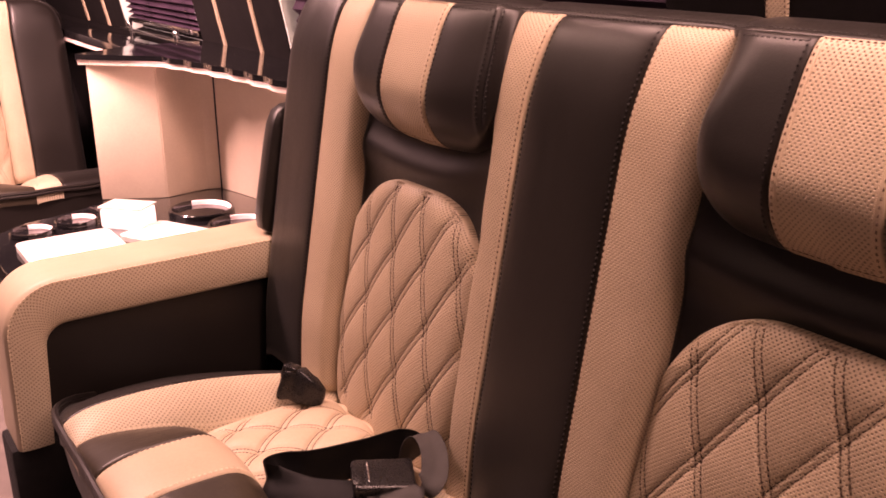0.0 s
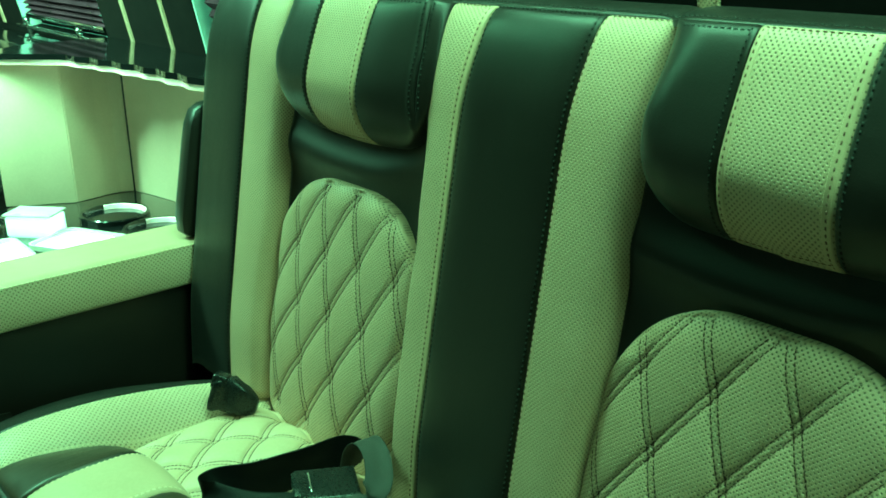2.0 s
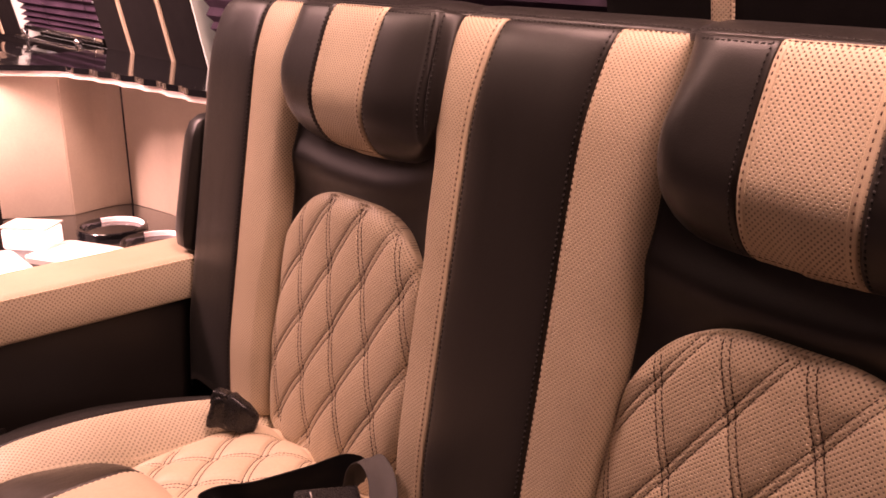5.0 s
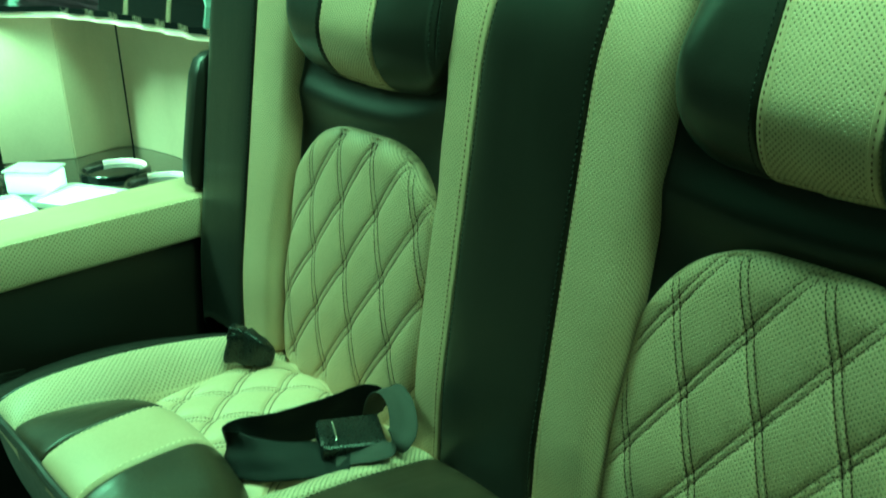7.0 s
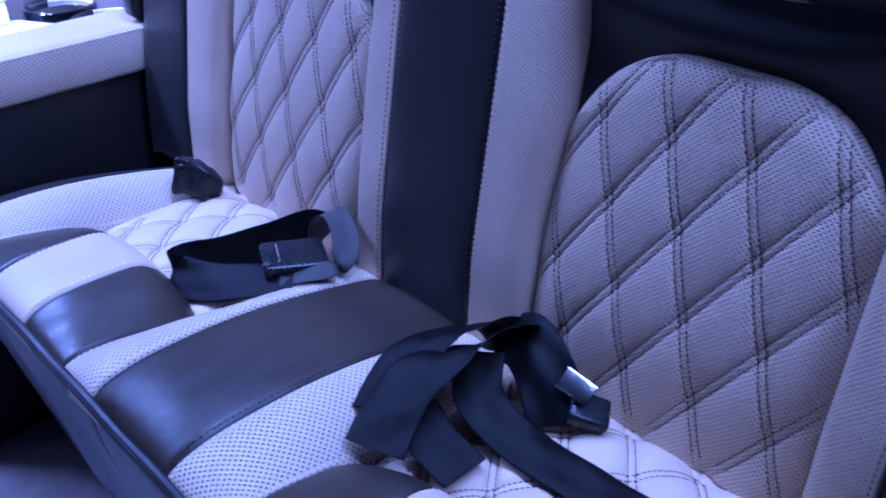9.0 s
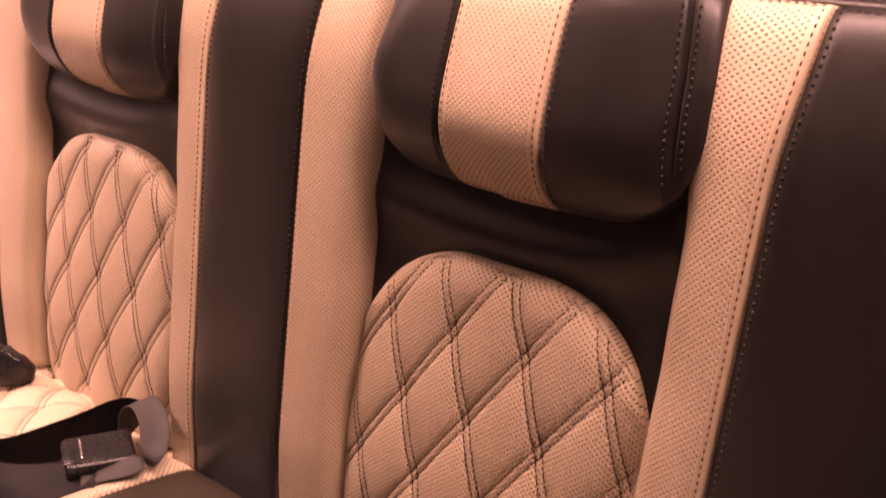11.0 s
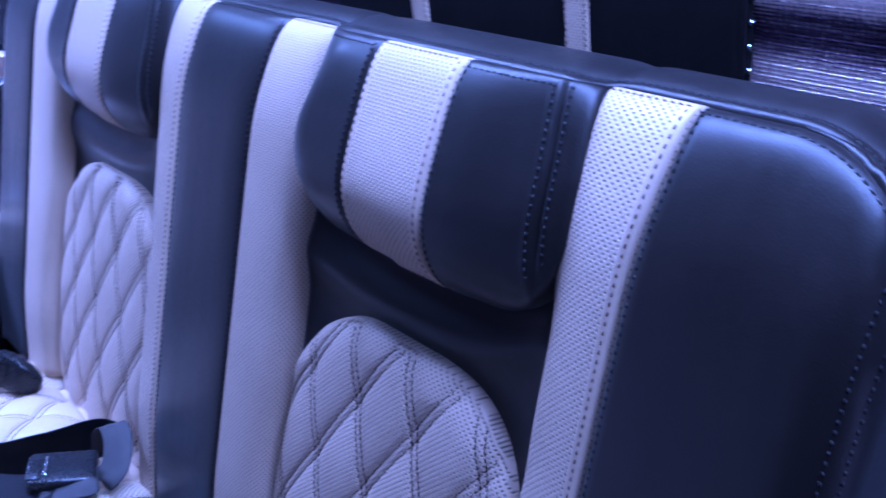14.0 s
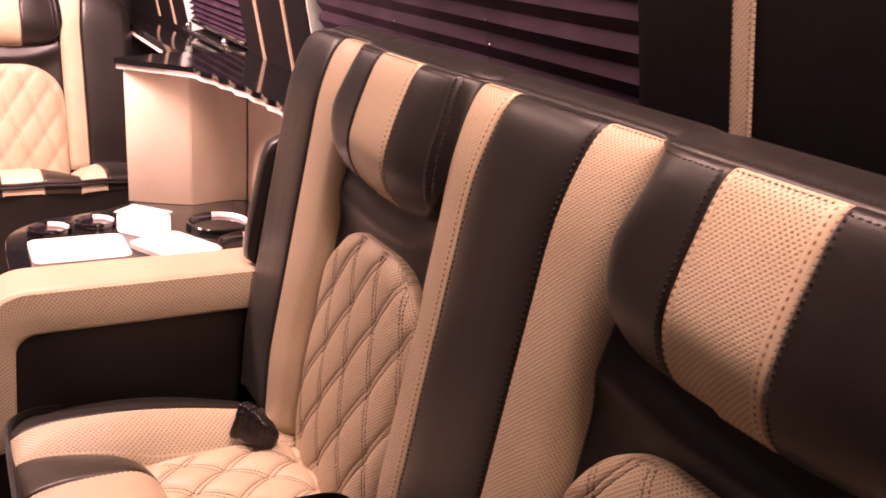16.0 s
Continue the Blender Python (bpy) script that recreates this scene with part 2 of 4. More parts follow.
def box_bm(x0, x1, y0, y1, z0, z1, m=IDENT):
    bm = bmesh.new()
    bmesh.ops.create_cube(bm, size=1)
    for v in bm.verts:
        v.co = m @ Vector(((x0 + x1) / 2 + v.co.x * (x1 - x0), (y0 + y1) / 2 + v.co.y * (y1 - y0), (z0 + z1) / 2 + v.co.z * (z1 - z0)))
    return bm


def cyl_bm(at, r0, r1, height, seg=32, axis="z", caps=True):
    bm = bmesh.new()
    bmesh.ops.create_cone(bm, cap_ends=caps, segments=seg, radius1=r0, radius2=r1, depth=height)
    turn = {"z": IDENT, "x": pose(0, 0, 0, 0, 90, 0), "y": pose(0, 0, 0, 90, 0, 0)}[axis]
    for v in bm.verts:
        v.co = turn @ v.co + Vector(at)
    return bm


def nodes_between(a, b, step, edge=0.012, fine=0.0022):
    """Sample places from a to b, closer together near both ends."""
    if b - a < 2.5 * edge:
        n = max(4, int((b - a) / fine))
        return np.linspace(a, b, n + 1)
    n = max(2, int(round((b - a - 2 * edge) / step)))
    k = max(2, int(round(edge / fine)))
    return np.concatenate([np.linspace(a, a + edge, k, endpoint=False), np.linspace(a + edge, b - edge, n, endpoint=False), np.linspace(b - edge, b, k + 1)])


def sheet(fn, us, ts, back):
    """A padded panel: fn(u, t) gives its face over a grid; the rim is drawn back along `back` so that it has depth."""
    nu, nt = len(us), len(ts)
    verts = [fn(u, t) for t in ts for u in us]
    uvs = [(u, t) for t in ts for u in us]
    faces = [(j * nu + i, (j + 1) * nu + i, (j + 1) * nu + i + 1, j * nu + i + 1) for j in range(nt - 1) for i in range(nu - 1)]
    rim = [i for i in range(nu)] + [j * nu + nu - 1 for j in range(1, nt)] + [(nt - 1) * nu + i for i in range(nu - 2, -1, -1)] + [j * nu for j in range(nt - 2, 0, -1)]
    n0 = len(verts)
    back = np.asarray(back)
    for k in rim:
        verts.append(np.asarray(verts[k]) + back)
        uvs.append(uvs[k])
    for k in range(len(rim)):
        a, b = k, (k + 1) % len(rim)
        faces.append((rim[a], rim[b], n0 + b, n0 + a))
    return verts, faces, uvs


def even_uv(verts, uvs, nu, nt):
    """Texture places by length along the surface, so that the punched holes keep their shape on the flanks."""
    grid = np.asarray([tuple(v) for v in verts[:nu * nt]]).reshape(nt, nu, 3)
    along = np.concatenate([[0], np.cumsum(np.linalg.norm(np.diff(grid[nt // 2], axis=0), axis=1))])
    down = np.concatenate([[0], np.cumsum(np.linalg.norm(np.diff(grid[:, nu // 2], axis=0), axis=1))])
    place = {uvs[j * nu + i]: (along[i], down[j]) for j in range(nt) for i in range(nu)}
    return [place[k] for k in uvs]


def q(d, r):
    """A quarter round: 0 at an edge, 1 from r inwards."""
    s = 1 - min(max(d / r, 0.0), 1.0)
    return math.sqrt(max(0.0, 1 - s * s))


def smooth_step(a, b, x):
    s = min(max((x - a) / (b - a), 0.0), 1.0)
    return s * s * (3 - 2 * s)


def stitch_mesh(paths, length=0.0034, gap=0.0018, width=0.0010, height=0.0009):
    """Thread laid along paths (lists of points with outward normals) as single raised stitches."""
    verts, faces = [], []
    for pts, normals in paths:
        pts = np.asarray(pts)
        run = np.concatenate([[0], np.cumsum(np.linalg.norm(np.diff(pts, axis=0), axis=1))])
        s = gap
        while s + length < run[-1]:
            ends = []
            for d in (s, s + length):
                ends.append(np.array([np.interp(d, run, pts[:, k]) for k in range(3)]))
            i = min(int(np.searchsorted(run, s)), len(pts) - 1)
            n = np.asarray(normals[i])
            along = ends[1] - ends[0]
            side = np.cross(along, n)
            side = side / (np.linalg.norm(side) + 1e-9) * width / 2
            b = len(verts)
            for e in ends:
                verts += [e - side * 0.8 - n * height, e + side * 0.8 - n * height]
            for f in (0.2, 0.8):
                e = ends[0] + along * f
                verts += [e - side * 0.7 + n * height, e + side * 0.7 + n * height]
            faces += [(b, b + 1, b + 5, b + 4), (b + 2, b + 6, b + 7, b + 3), (b + 4, b + 5, b + 7, b + 6), (b, b + 4, b + 6, b + 2), (b + 1, b + 3, b + 7, b + 5)]
            s += length + gap
    return verts, faces


def ribbon(name, pts, sides, width, mat, parent=None, label="", thick=0.0014, crumple=0.0006):
    """A strap swept through pts; sides give the direction of its width at each point."""
    pts, sides = [Vector(p) for p in pts], [Vector(s).normalized() for s in sides]
    fine_p, fine_s = [], []
    n = len(pts)
    for i in range(n - 1):
        p0, p1, p2, p3 = pts[max(i - 1, 0)], pts[i], pts[i + 1], pts[min(i + 2, n - 1)]
        for k in range(10):
            t = k / 10
            fine_p.append(0.5 * ((2 * p1) + (p2 - p0) * t + (2 * p0 - 5 * p1 + 4 * p2 - p3) * t * t + (3 * p1 - p0 - 3 * p2 + p3) * t ** 3))
            fine_s.append(sides[i].lerp(sides[i + 1], t).normalized())
    fine_p.append(pts[-1]), fine_s.append(sides[-1])
    verts, uvs, faces, run = [], [], [], 0.0
    across = (-0.5, -0.46, -0.35, -0.22, -0.11, 0.0, 0.11, 0.22, 0.35, 0.46, 0.5)
    m = len(across)
    for i, (p, s) in enumerate(zip(fine_p, fine_s)):
        d = (fine_p[min(i + 1, len(fine_p) - 1)] - fine_p[max(i - 1, 0)]).normalized()
        s = (s - d * s.dot(d)).normalized()
        nrm = s.cross(d)
        run += (p - fine_p[i - 1]).length if i else 0.0
        for f in (1, -1):
            for a in across:
                verts.append(p + s * a * width + nrm * (f * thick / 2 * (0.4 if abs(a) > 0.49 else 1.0) - 0.0012 * (1 - 4 * a * a) + crumple * (math.sin(run * 95 + a * 5.5) + 0.7 * math.sin(a * 11 - run * 38 + 1.3))))
                uvs.append((a * width, run))
    for i in range(len(fine_p) - 1):
        a, b = i * 2 * m, (i + 1) * 2 * m
        for k in range(m - 1):
            faces.append((a + k, a + k + 1, b + k + 1, b + k))
            faces.append((a + m + k + 1, a + m + k, b + m + k, b + m + k + 1))
        faces.append((a, b, b + m, a + m))
        faces.append((a + m - 1, a + 2 * m - 1, b + 2 * m - 1, b + m - 1))
    return mesh_part(name, verts, faces, mat, parent, label, uvs)


# ---- padded bench ----
LEAN_A = radians(9.7)
CA, SA = math.cos(LEAN_A), math.sin(LEAN_A)
TOP = 0.912
LEFT, RIGHT = -0.490, 0.720
SEATS = (-0.150, 0.385)
HALF = 0.132
OUT = {-1: 0.206, 1: 0.196}
# Quilting: per seat the place of one crossing of the double rows, the slants of both families, their spacing, and how far they fan out downwards.
QUILTS = ((-0.1504, 0.3668, 0.325, -0.585, 0.0667, 0.6), (0.380, 0.340, 0.33, -0.66, 0.0685, 0.0))


def back_place(x, v, h):
    """v runs down the backrest from its top seam, h out of it; the seams spread a little towards the top."""
    x += 0.008 * (1 - smooth_step(0.0, 0.12, v)) * smooth_step(0.25, 0.12, abs(x - 0.115))
    x += 0.007 * (1 - smooth_step(0.0, 0.11, v)) * smooth_step(0.10, 0.02, abs(x - 0.581))
    crown = 0.005 * (1 - smooth_step(0.0, 0.05, v))
    return (x, -h * CA - v * SA, TOP + h * SA - v * CA + crown)


def back_rise(v):
    return 0.029 * q(v, 0.09) - 0.011 * smooth_step(0.42, 0.57, v)


def seat_place(x, w, h):
    """w runs forwards over the cushion from the crease, h up."""
    return (x, -0.105 - w, 0.404 + h)


def seat_rise(w):
    return -0.006 + 0.042 * math.sin(math.pi / 2 * min(1.0, max(0.0, w) / 0.25)) - 0.020 * (1 - q(0.335 - w, 0.07))


def seat_sink(w):
    """How far the cushion falls from a bolster's outer seam to its inner one."""
    return float(np.interp(w, (0.0, 0.06, 0.12, 0.17, 0.22, 0.28, 0.335), (0.016, 0.034, 0.046, 0.048, 0.032, 0.019, 0.005)))


def front_in(u):
    """The rounded front corner of the cushion, beside the armrest."""
    over = min(max(0.0, -0.362 - u), 0.125)
    return 0.13 - math.sqrt(0.13 ** 2 - over ** 2)


def line_gap(x, v, x0, v0, slant, pitch):
    d = (x - x0 - slant * (v - v0)) / pitch
    return abs(d - round(d)) * pitch / math.sqrt(1 + slant * slant)


def quilt_dip(x, v, spec):
    x0, v0, sa, sb, pitch, fan = spec
    x /= 1 + fan * (v - v0)
    dip = 0.0
    for slant in (sa, sb):
        d = line_gap(x, v, x0, v0, slant, pitch)
        dip += 0.0024 * math.exp(-((d / 0.0125) ** 2)) + 0.0012 * math.exp(-(((d - 0.0034) / 0.0022) ** 2))
    return min(dip, 0.0066)


def spread(v):
    """How far the quilted panels widen to their left lower down."""
    return 0.011 * smooth_step(0.24, 0.42, v)


WIDE = 0.011


def corner(x, c, half, r):
    """How far a rounded corner draws an edge in at x."""
    over = abs(x - c) - (half - r)
    return 0.0 if over <= 0 else r - math.sqrt(max(0.0, r * r - over * over))


def end_wrap(u, side):
    """The end panels run round the side of the backrest: u along the surface to x and a fall."""
    x1, r = (RIGHT, 0.032) if side > 0 else (-LEFT, 0.032)
    u = u * side
    if u <= x1 - r:
        return u * side, 0.0
    a = (u - (x1 - r)) / r
    if a <= math.pi / 2:
        return side * (x1 - r + r * math.sin(a)), r * (1 - math.cos(a))
    return side * x1, r + (a - math.pi / 2) * r


def end_top(x, side):
    x1, r = (RIGHT, 0.080) if side > 0 else (-LEFT, 0.055)
    over = side * x - (x1 - r)
    return 0.0 if over <= 0 else 0.9 * (r - math.sqrt(max(0.0, r * r - min(over, r) ** 2)))


def end_fall(x, side):
    """How far the rounded side edge draws the top roll back at x."""
    over = side * x - ((RIGHT if side > 0 else -LEFT) - 0.032)
    return 0.0 if over <= 0 else 0.032 - math.sqrt(max(0.0, 0.032 ** 2 - min(over, 0.032) ** 2))


HEAD_END = 0.156
STRIPES = ((-0.041, 0.052), (-0.043, 0.046))


def head_full(u, c, v):
    """How full the headrest is across its width: rounded at the left, boxed with a gusset at the right."""
    if u < c:
        return q(HALF + 0.004 - (c - u), 0.030 + 0.026 * (1 - smooth_step(0.0, 0.07, v)))
    return q(HEAD_END - (u - c), 0.036)


def build_bench(m, label, step=1.0, group="", foot=0.0):
    """A two-seat bench with a striped, quilted backrest; m moves it from its own place."""
    base = m @ Vector((0.13, -0.2, foot))
    bench = thing("bench_seat", base, label, "bench seat", group)
    turn = m.to_3x3()
    deep = tuple(turn @ Vector((0, CA * 0.03, -SA * 0.03)))
    down = tuple(turn @ Vector((0, 0, -0.03)))
    back_n = turn @ Vector((0, -CA, SA))
    up_n = turn @ Vector((0, 0, 1))

    def panel(name, fn, us, ts, mat, back, note=""):
        verts, faces, uvs = sheet(lambda u, t: tuple(m @ Vector(fn(u, t))), us, ts, back)
        return mesh_part(name, verts, faces, mat, bench, note, even_uv(verts, uvs, len(us), len(ts)))

    def sewn(owner, lines, mat, normal, note, **sizes):
        paths = [([tuple(m @ Vector(p)) for p in line], [tuple(normal)] * len(line)) for line in lines]
        verts, faces = stitch_mesh(paths, **sizes)
        if faces:
            tagged(mesh_part("stitching", verts, faces, mat, owner, note), kind="stuff")

    def margin(owner, fn, us, ts):
        """The smooth sewn margin of a perforated panel."""
        off = Vector((0, -CA * 0.0005, SA * 0.0005))
        verts, faces, uvs = sheet(lambda u, t: tuple(m @ (Vector(fn(u, t)) + off)), us, ts, tuple(-0.0012 * back_n))
        mesh_part("margin", verts, faces, TAN, owner, "smooth sewn margin", uvs)

    s = step
    v_full = np.concatenate([[0, 0.0006, 0.002, 0.004, 0.007, 0.011, 0.016, 0.022, 0.03, 0.04, 0.052, 0.066], np.arange(0.08, 0.545, 0.012 * s)])

    # backrest: end panels, the panel between the seats
    for side, x0 in ((-1, SEATS[0] - OUT[-1]), (1, SEATS[1] + OUT[1])):
        def end_face(u, t, side=side, x0=x0):
            x, fall = end_wrap(u, side)
            v = t + end_top(x, side)
            seam = 0.007 * (1 - q(abs(u - x0), 0.012))
            start = 0.003 * smooth_step(0.05, 0.0, (RIGHT if side > 0 else -LEFT) - side * x)
            return back_place(x, v, back_rise(t + start) + 0.004 * q(abs(u - x0), 0.05) - fall - seam)
        far = side * ((RIGHT if side > 0 else -LEFT) + 0.115)
        us = np.sort(np.concatenate([np.linspace(x0, x0 + side * 0.012, 6), np.linspace(x0 + side * 0.02, far, 44)]))
        p = panel("end_panel", end_face, us, v_full, DARK, (0, 0, 0), "dark brown leather end panel with a rounded corner")
        sewn(p, [[end_face(x0 + side * 0.006, v) for v in v_full]], THREAD_DARK, back_n, "dark double stitching", length=0.0034, gap=0.0022, width=0.0024, height=0.0010)
        sewn(p, [[end_face(u, 0.0030) for u in us if abs(u) < abs(far) - 0.11]], THREAD_DARK, turn @ Vector((0, -0.4, 1)), "dark stitching", length=0.0040, gap=0.0014, width=0.0017, height=0.0006)
        edge = side * ((RIGHT if side > 0 else -LEFT) + 0.002)
        for off in (0.0, 0.011):
            sewn(p, [[end_face(edge - side * off, v) for v in v_full[1:]]], THREAD_DARK, (back_n + turn @ Vector((side, 0, 0))).normalized(), "dark double stitching", length=0.0032, gap=0.0022, width=0.0022, height=0.0008)

    xa, xb = SEATS[0] + OUT[1], SEATS[1] - OUT[-1]

    def mid_face(u, t):
        d = min(u - xa, xb - u)
        return back_place(u, t, back_rise(t) - 0.002 + 0.005 * q(d, 0.03) - 0.005 * (1 - q(d, 0.006)))
    mid = panel("middle_panel", mid_face, nodes_between(xa, xb, 0.012 * s), v_full, DARK, deep, "dark brown leather panel between the seats")
    sewn(mid, [[mid_face(xa + 0.0045, v) for v in v_full], [mid_face(xb - 0.0045, v) for v in v_full]], THREAD_DARK, back_n, "dark stitching", length=0.0042, gap=0.0014, width=0.0018, height=0.0007)
    sewn(mid, [[mid_face(u, 0.0014) for u in np.linspace(xa + 0.004, xb - 0.004, 24)]], THREAD_DARK, turn @ Vector((0, -0.4, 1)), "dark stitching")

    for c, spec, (stripe_a, stripe_b) in zip(SEATS, QUILTS, STRIPES):
        # bolsters
        for side in (-1, 1):
            inner, outer = c + side * HALF, c + side * OUT[side]

            def bolster_face(u, t, inner=inner, outer=outer):
                di, do = abs(u - inner), abs(u - outer)
                shift = -spread(t) * smooth_step(0.074, 0.0, di) if inner > outer else WIDE * smooth_step(0.064, 0.0, di) * smooth_step(0.02, 0.12, t)
                h = back_rise(t) + 0.005 * q(di, 0.03) * q(do, 0.05) * q(t, 0.05) - 0.008 * (do / 0.066) ** 2 * q(t, 0.06)
                dent = 0.003 * math.exp(-((t - 0.245) / 0.03) ** 2) * math.exp(-(di / 0.03) ** 2)
                return back_place(u + shift, t, h - 0.018 * (1 - q(di, 0.016)) * q(t, 0.03) * (smooth_step(0.10, 0.16, t) if inner < outer else 1.0) - 0.005 * (1 - q(do, 0.006)) - dent)
            us = nodes_between(min(inner, outer), max(inner, outer), 0.007 * s, 0.016)
            b = panel("bolster", bolster_face, us, v_full, TAN_HOLES, deep, "perforated tan leather bolster")
            margin(b, bolster_face, sorted(outer - side * d for d in (0.0010, 0.0025, 0.0048, 0.0072, 0.0080)), v_full)
            sewn(b, [[bolster_face(outer - side * 0.0046, v) for v in v_full]], THREAD_BROWN, back_n, "brown stitching", length=0.0040, gap=0.0018, width=0.0014, height=0.0010)
            sewn(b, [[bolster_face(u, 0.0014) for u in np.linspace(min(inner, outer) + 0.006, max(inner, outer) - 0.004, 12)]], THREAD_BROWN, turn @ Vector((0, -0.3, 1)), "brown stitching")

        # headrest in three strips, with a sewn gusset at its right end
        def head_low(x, c=c):
            d = x - c
            sag = 0.148 + 0.009 * (1 - (d / HALF) ** 2)
            return sag - corner(x, c, HALF + 0.004, 0.058) if d < 0 else sag - 0.95 * corner(x, c, HEAD_END, 0.072)

        def head_face(u, t, c=c):
            """t from 0 at the top seam to 1 at the lower edge."""
            low = head_low(u)
            v = low * t
            full = head_full(u, c, v) * q(low - v, 0.070)
            slack = 0.009 * smooth_step(c + 0.06, c + 0.145, u)
            floor = -0.012 * q(v, 0.03) if u < c else back_rise(v) - 0.002 - 0.030 * (1 - smooth_step(c + 0.08, c + 0.145, u))
            h = floor + (0.025 + 0.027 * q(v, 0.13) - slack * q(v, 0.05) - floor) * full
            h += 0.0022 * math.exp(-((v - 0.085) / 0.045) ** 2) * math.exp(-((u - c) / 0.06) ** 2)
            for seam, deep_by in ((c + stripe_a, 0.0030), (c + stripe_b, 0.0030), (c + 0.1385, 0.0042)):
                h -= deep_by * math.exp(-((u - seam) / 0.0020) ** 2) * (1 if seam < c + 0.1 else smooth_step(low, low - 0.04, v))
            if u > c + 0.09:
                h += 0.0010 * math.exp(-((u - c - 0.1325) / 0.0034) ** 2) + 0.0010 * math.exp(-((u - c - 0.1445) / 0.0034) ** 2)
            lean = float(np.interp(v, (0.0, 0.05, 0.10, 0.15), (-0.017, -0.008, -0.003, 0.003)))
            return back_place(u + lean * smooth_step(c + stripe_b + 0.02, c + HEAD_END, u), v, h)
        ts = np.concatenate([[0, 0.006, 0.018, 0.035, 0.06, 0.10, 0.15], np.linspace(0.21, 0.80, int(15 / s)), 1 - np.array([0.165, 0.125, 0.095, 0.07, 0.05, 0.033, 0.02, 0.01, 0.004, 0.0])])
        cuts = (c - HALF - 0.004, c + stripe_a, c + stripe_b, c + HEAD_END)
        for k, (a, b_, mat, note) in enumerate(zip(cuts, cuts[1:], (DARK, TAN_HOLES, DARK), ("dark brown leather headrest side", "perforated tan leather headrest stripe", "dark brown leather headrest side with a sewn gusset"))):
            us = nodes_between(a, b_, 0.008 * s, 0.022)
            if k == 2:
                us = np.unique(np.concatenate([nodes_between(a, c + 0.128, 0.008 * s, 0.012), np.linspace(c + 0.128, c + 0.146, int(34 / s)), np.linspace(c + 0.146, b_, int(16 / s))]))
            verts, faces, uvs = sheet(lambda u, t: tuple(m @ Vector(head_face(u, t))), us, ts, deep)
            uvs = [(u, t * 0.155) for u, t in uvs]
            p = mesh_part("headrest_stripe", verts, faces, mat, bench, note, uvs)
            top_n = turn @ Vector((0, -0.4, 1))
            if k == 1:
                for at, inward in ((a, 1), (b_, -1)):
                    margin(p, head_face, sorted(at + inward * d for d in (0.0010, 0.0025, 0.0048, 0.0072, 0.0080)), ts[1:-1])
                    sewn(p, [[head_face(at + inward * 0.0046, t) for t in ts[1:-3]]], THREAD_BROWN, back_n, "brown stitching", length=0.0040, gap=0.0018, width=0.0014, height=0.0010)
                sewn(p, [[head_face(u, 0.012) for u in np.linspace(a + 0.003, b_ - 0.003, 16)]], THREAD_BROWN, top_n, "brown stitching")
                sewn(p, [[head_face(u, 0.955) for u in np.linspace(a + 0.003, b_ - 0.003, 16)]], THREAD_BROWN, back_n, "brown stitching")
            if k == 2:
                sewn(p, [[head_face(a + 0.0045, t) for t in ts[1:-3]], [head_face(c + 0.1332, t) for t in ts[1:-6]], [head_face(c + 0.1440, t) for t in ts[1:-6]]], THREAD_DARK, back_n, "dark stitching", length=0.0036, gap=0.0020, width=0.0020, height=0.0007)
                sewn(p, [[head_face(u, 0.030) for u in np.linspace(a + 0.003, c + 0.131, 20)]], THREAD_DARK, top_n, "dark stitching", length=0.0040, gap=0.0014, width=0.0017, height=0.0006)
            if k == 0:
                sewn(p, [[head_face(b_ - 0.0045, t) for t in ts[1:-3]]], THREAD_DARK, back_n, "dark stitching")
                sewn(p, [[head_face(u, 0.030) for u in np.linspace(a + 0.02, b_ - 0.003, 16)]], THREAD_DARK, top_n, "dark stitching", length=0.0040, gap=0.0014, width=0.0017, height=0.0006)

        # neck panel
        def neck_face(u, t, c=c):
            side = min(1.0, abs(u - c) / HALF)
            fold = 0.190 - (0.030 if u > c else 0.012) * side ** 2.5
            lift = math.exp(-((t - fold) / 0.026) ** 2) if t > fold else 0.45 + 0.55 * math.exp(-((t - fold) / 0.020) ** 2)
            h = back_rise(t) - 0.036 + 0.014 * lift * (1 - 0.35 * side ** 4) + 0.006 * side ** 6
            return back_place(u, t, h)
        panel("neck_panel", neck_face, np.linspace(c - HALF, c + HALF + WIDE, int(80 / s)), np.linspace(0.09, 0.30, int(110 / s)), DARK, deep, "dark brown leather panel under the headrest")

        # quilted back
        def quilt_top(x, c=c):
            return 0.208 + corner(x, c, HALF, 0.104) + 0.004 * ((x - c) / HALF) ** 2

        def quilt_face(u, t, c=c, spec=spec):
            top = quilt_top(u)
            v = top + (0.540 - top) * t
            d = min(HALF - abs(u - c), v - top)
            dome = 1 - ((u - c) / HALF) ** 2
            f = (u - c + HALF) / (2 * HALF)
            x = u - spread(v) * (1 - f) + WIDE * f
            h = back_rise(v) - 0.030 + 0.015 * q(d, 0.030) + 0.008 * dome - quilt_dip(x, v, spec) * smooth_step(0.0, 0.005, d)
            return back_place(x, v, h)
        nu, nt = int(230 / s), int(290 / s)
        ts = np.linspace(0, 1, nt)
        ts = np.sort(np.concatenate([ts, [0.002, 0.008, 0.013]]))
        us = np.unique(np.concatenate([np.linspace(c - HALF, c + HALF, nu), c - HALF + np.array([0.0006, 0.003]), c + HALF - np.array([0.0006, 0.003])]))
        verts, faces, uvs = sheet(lambda u, t: tuple(m @ Vector(quilt_face(u, t))), us, ts, deep)
        uvs = [(u, quilt_top(u) + (0.540 - quilt_top(u)) * t) for u, t in uvs]
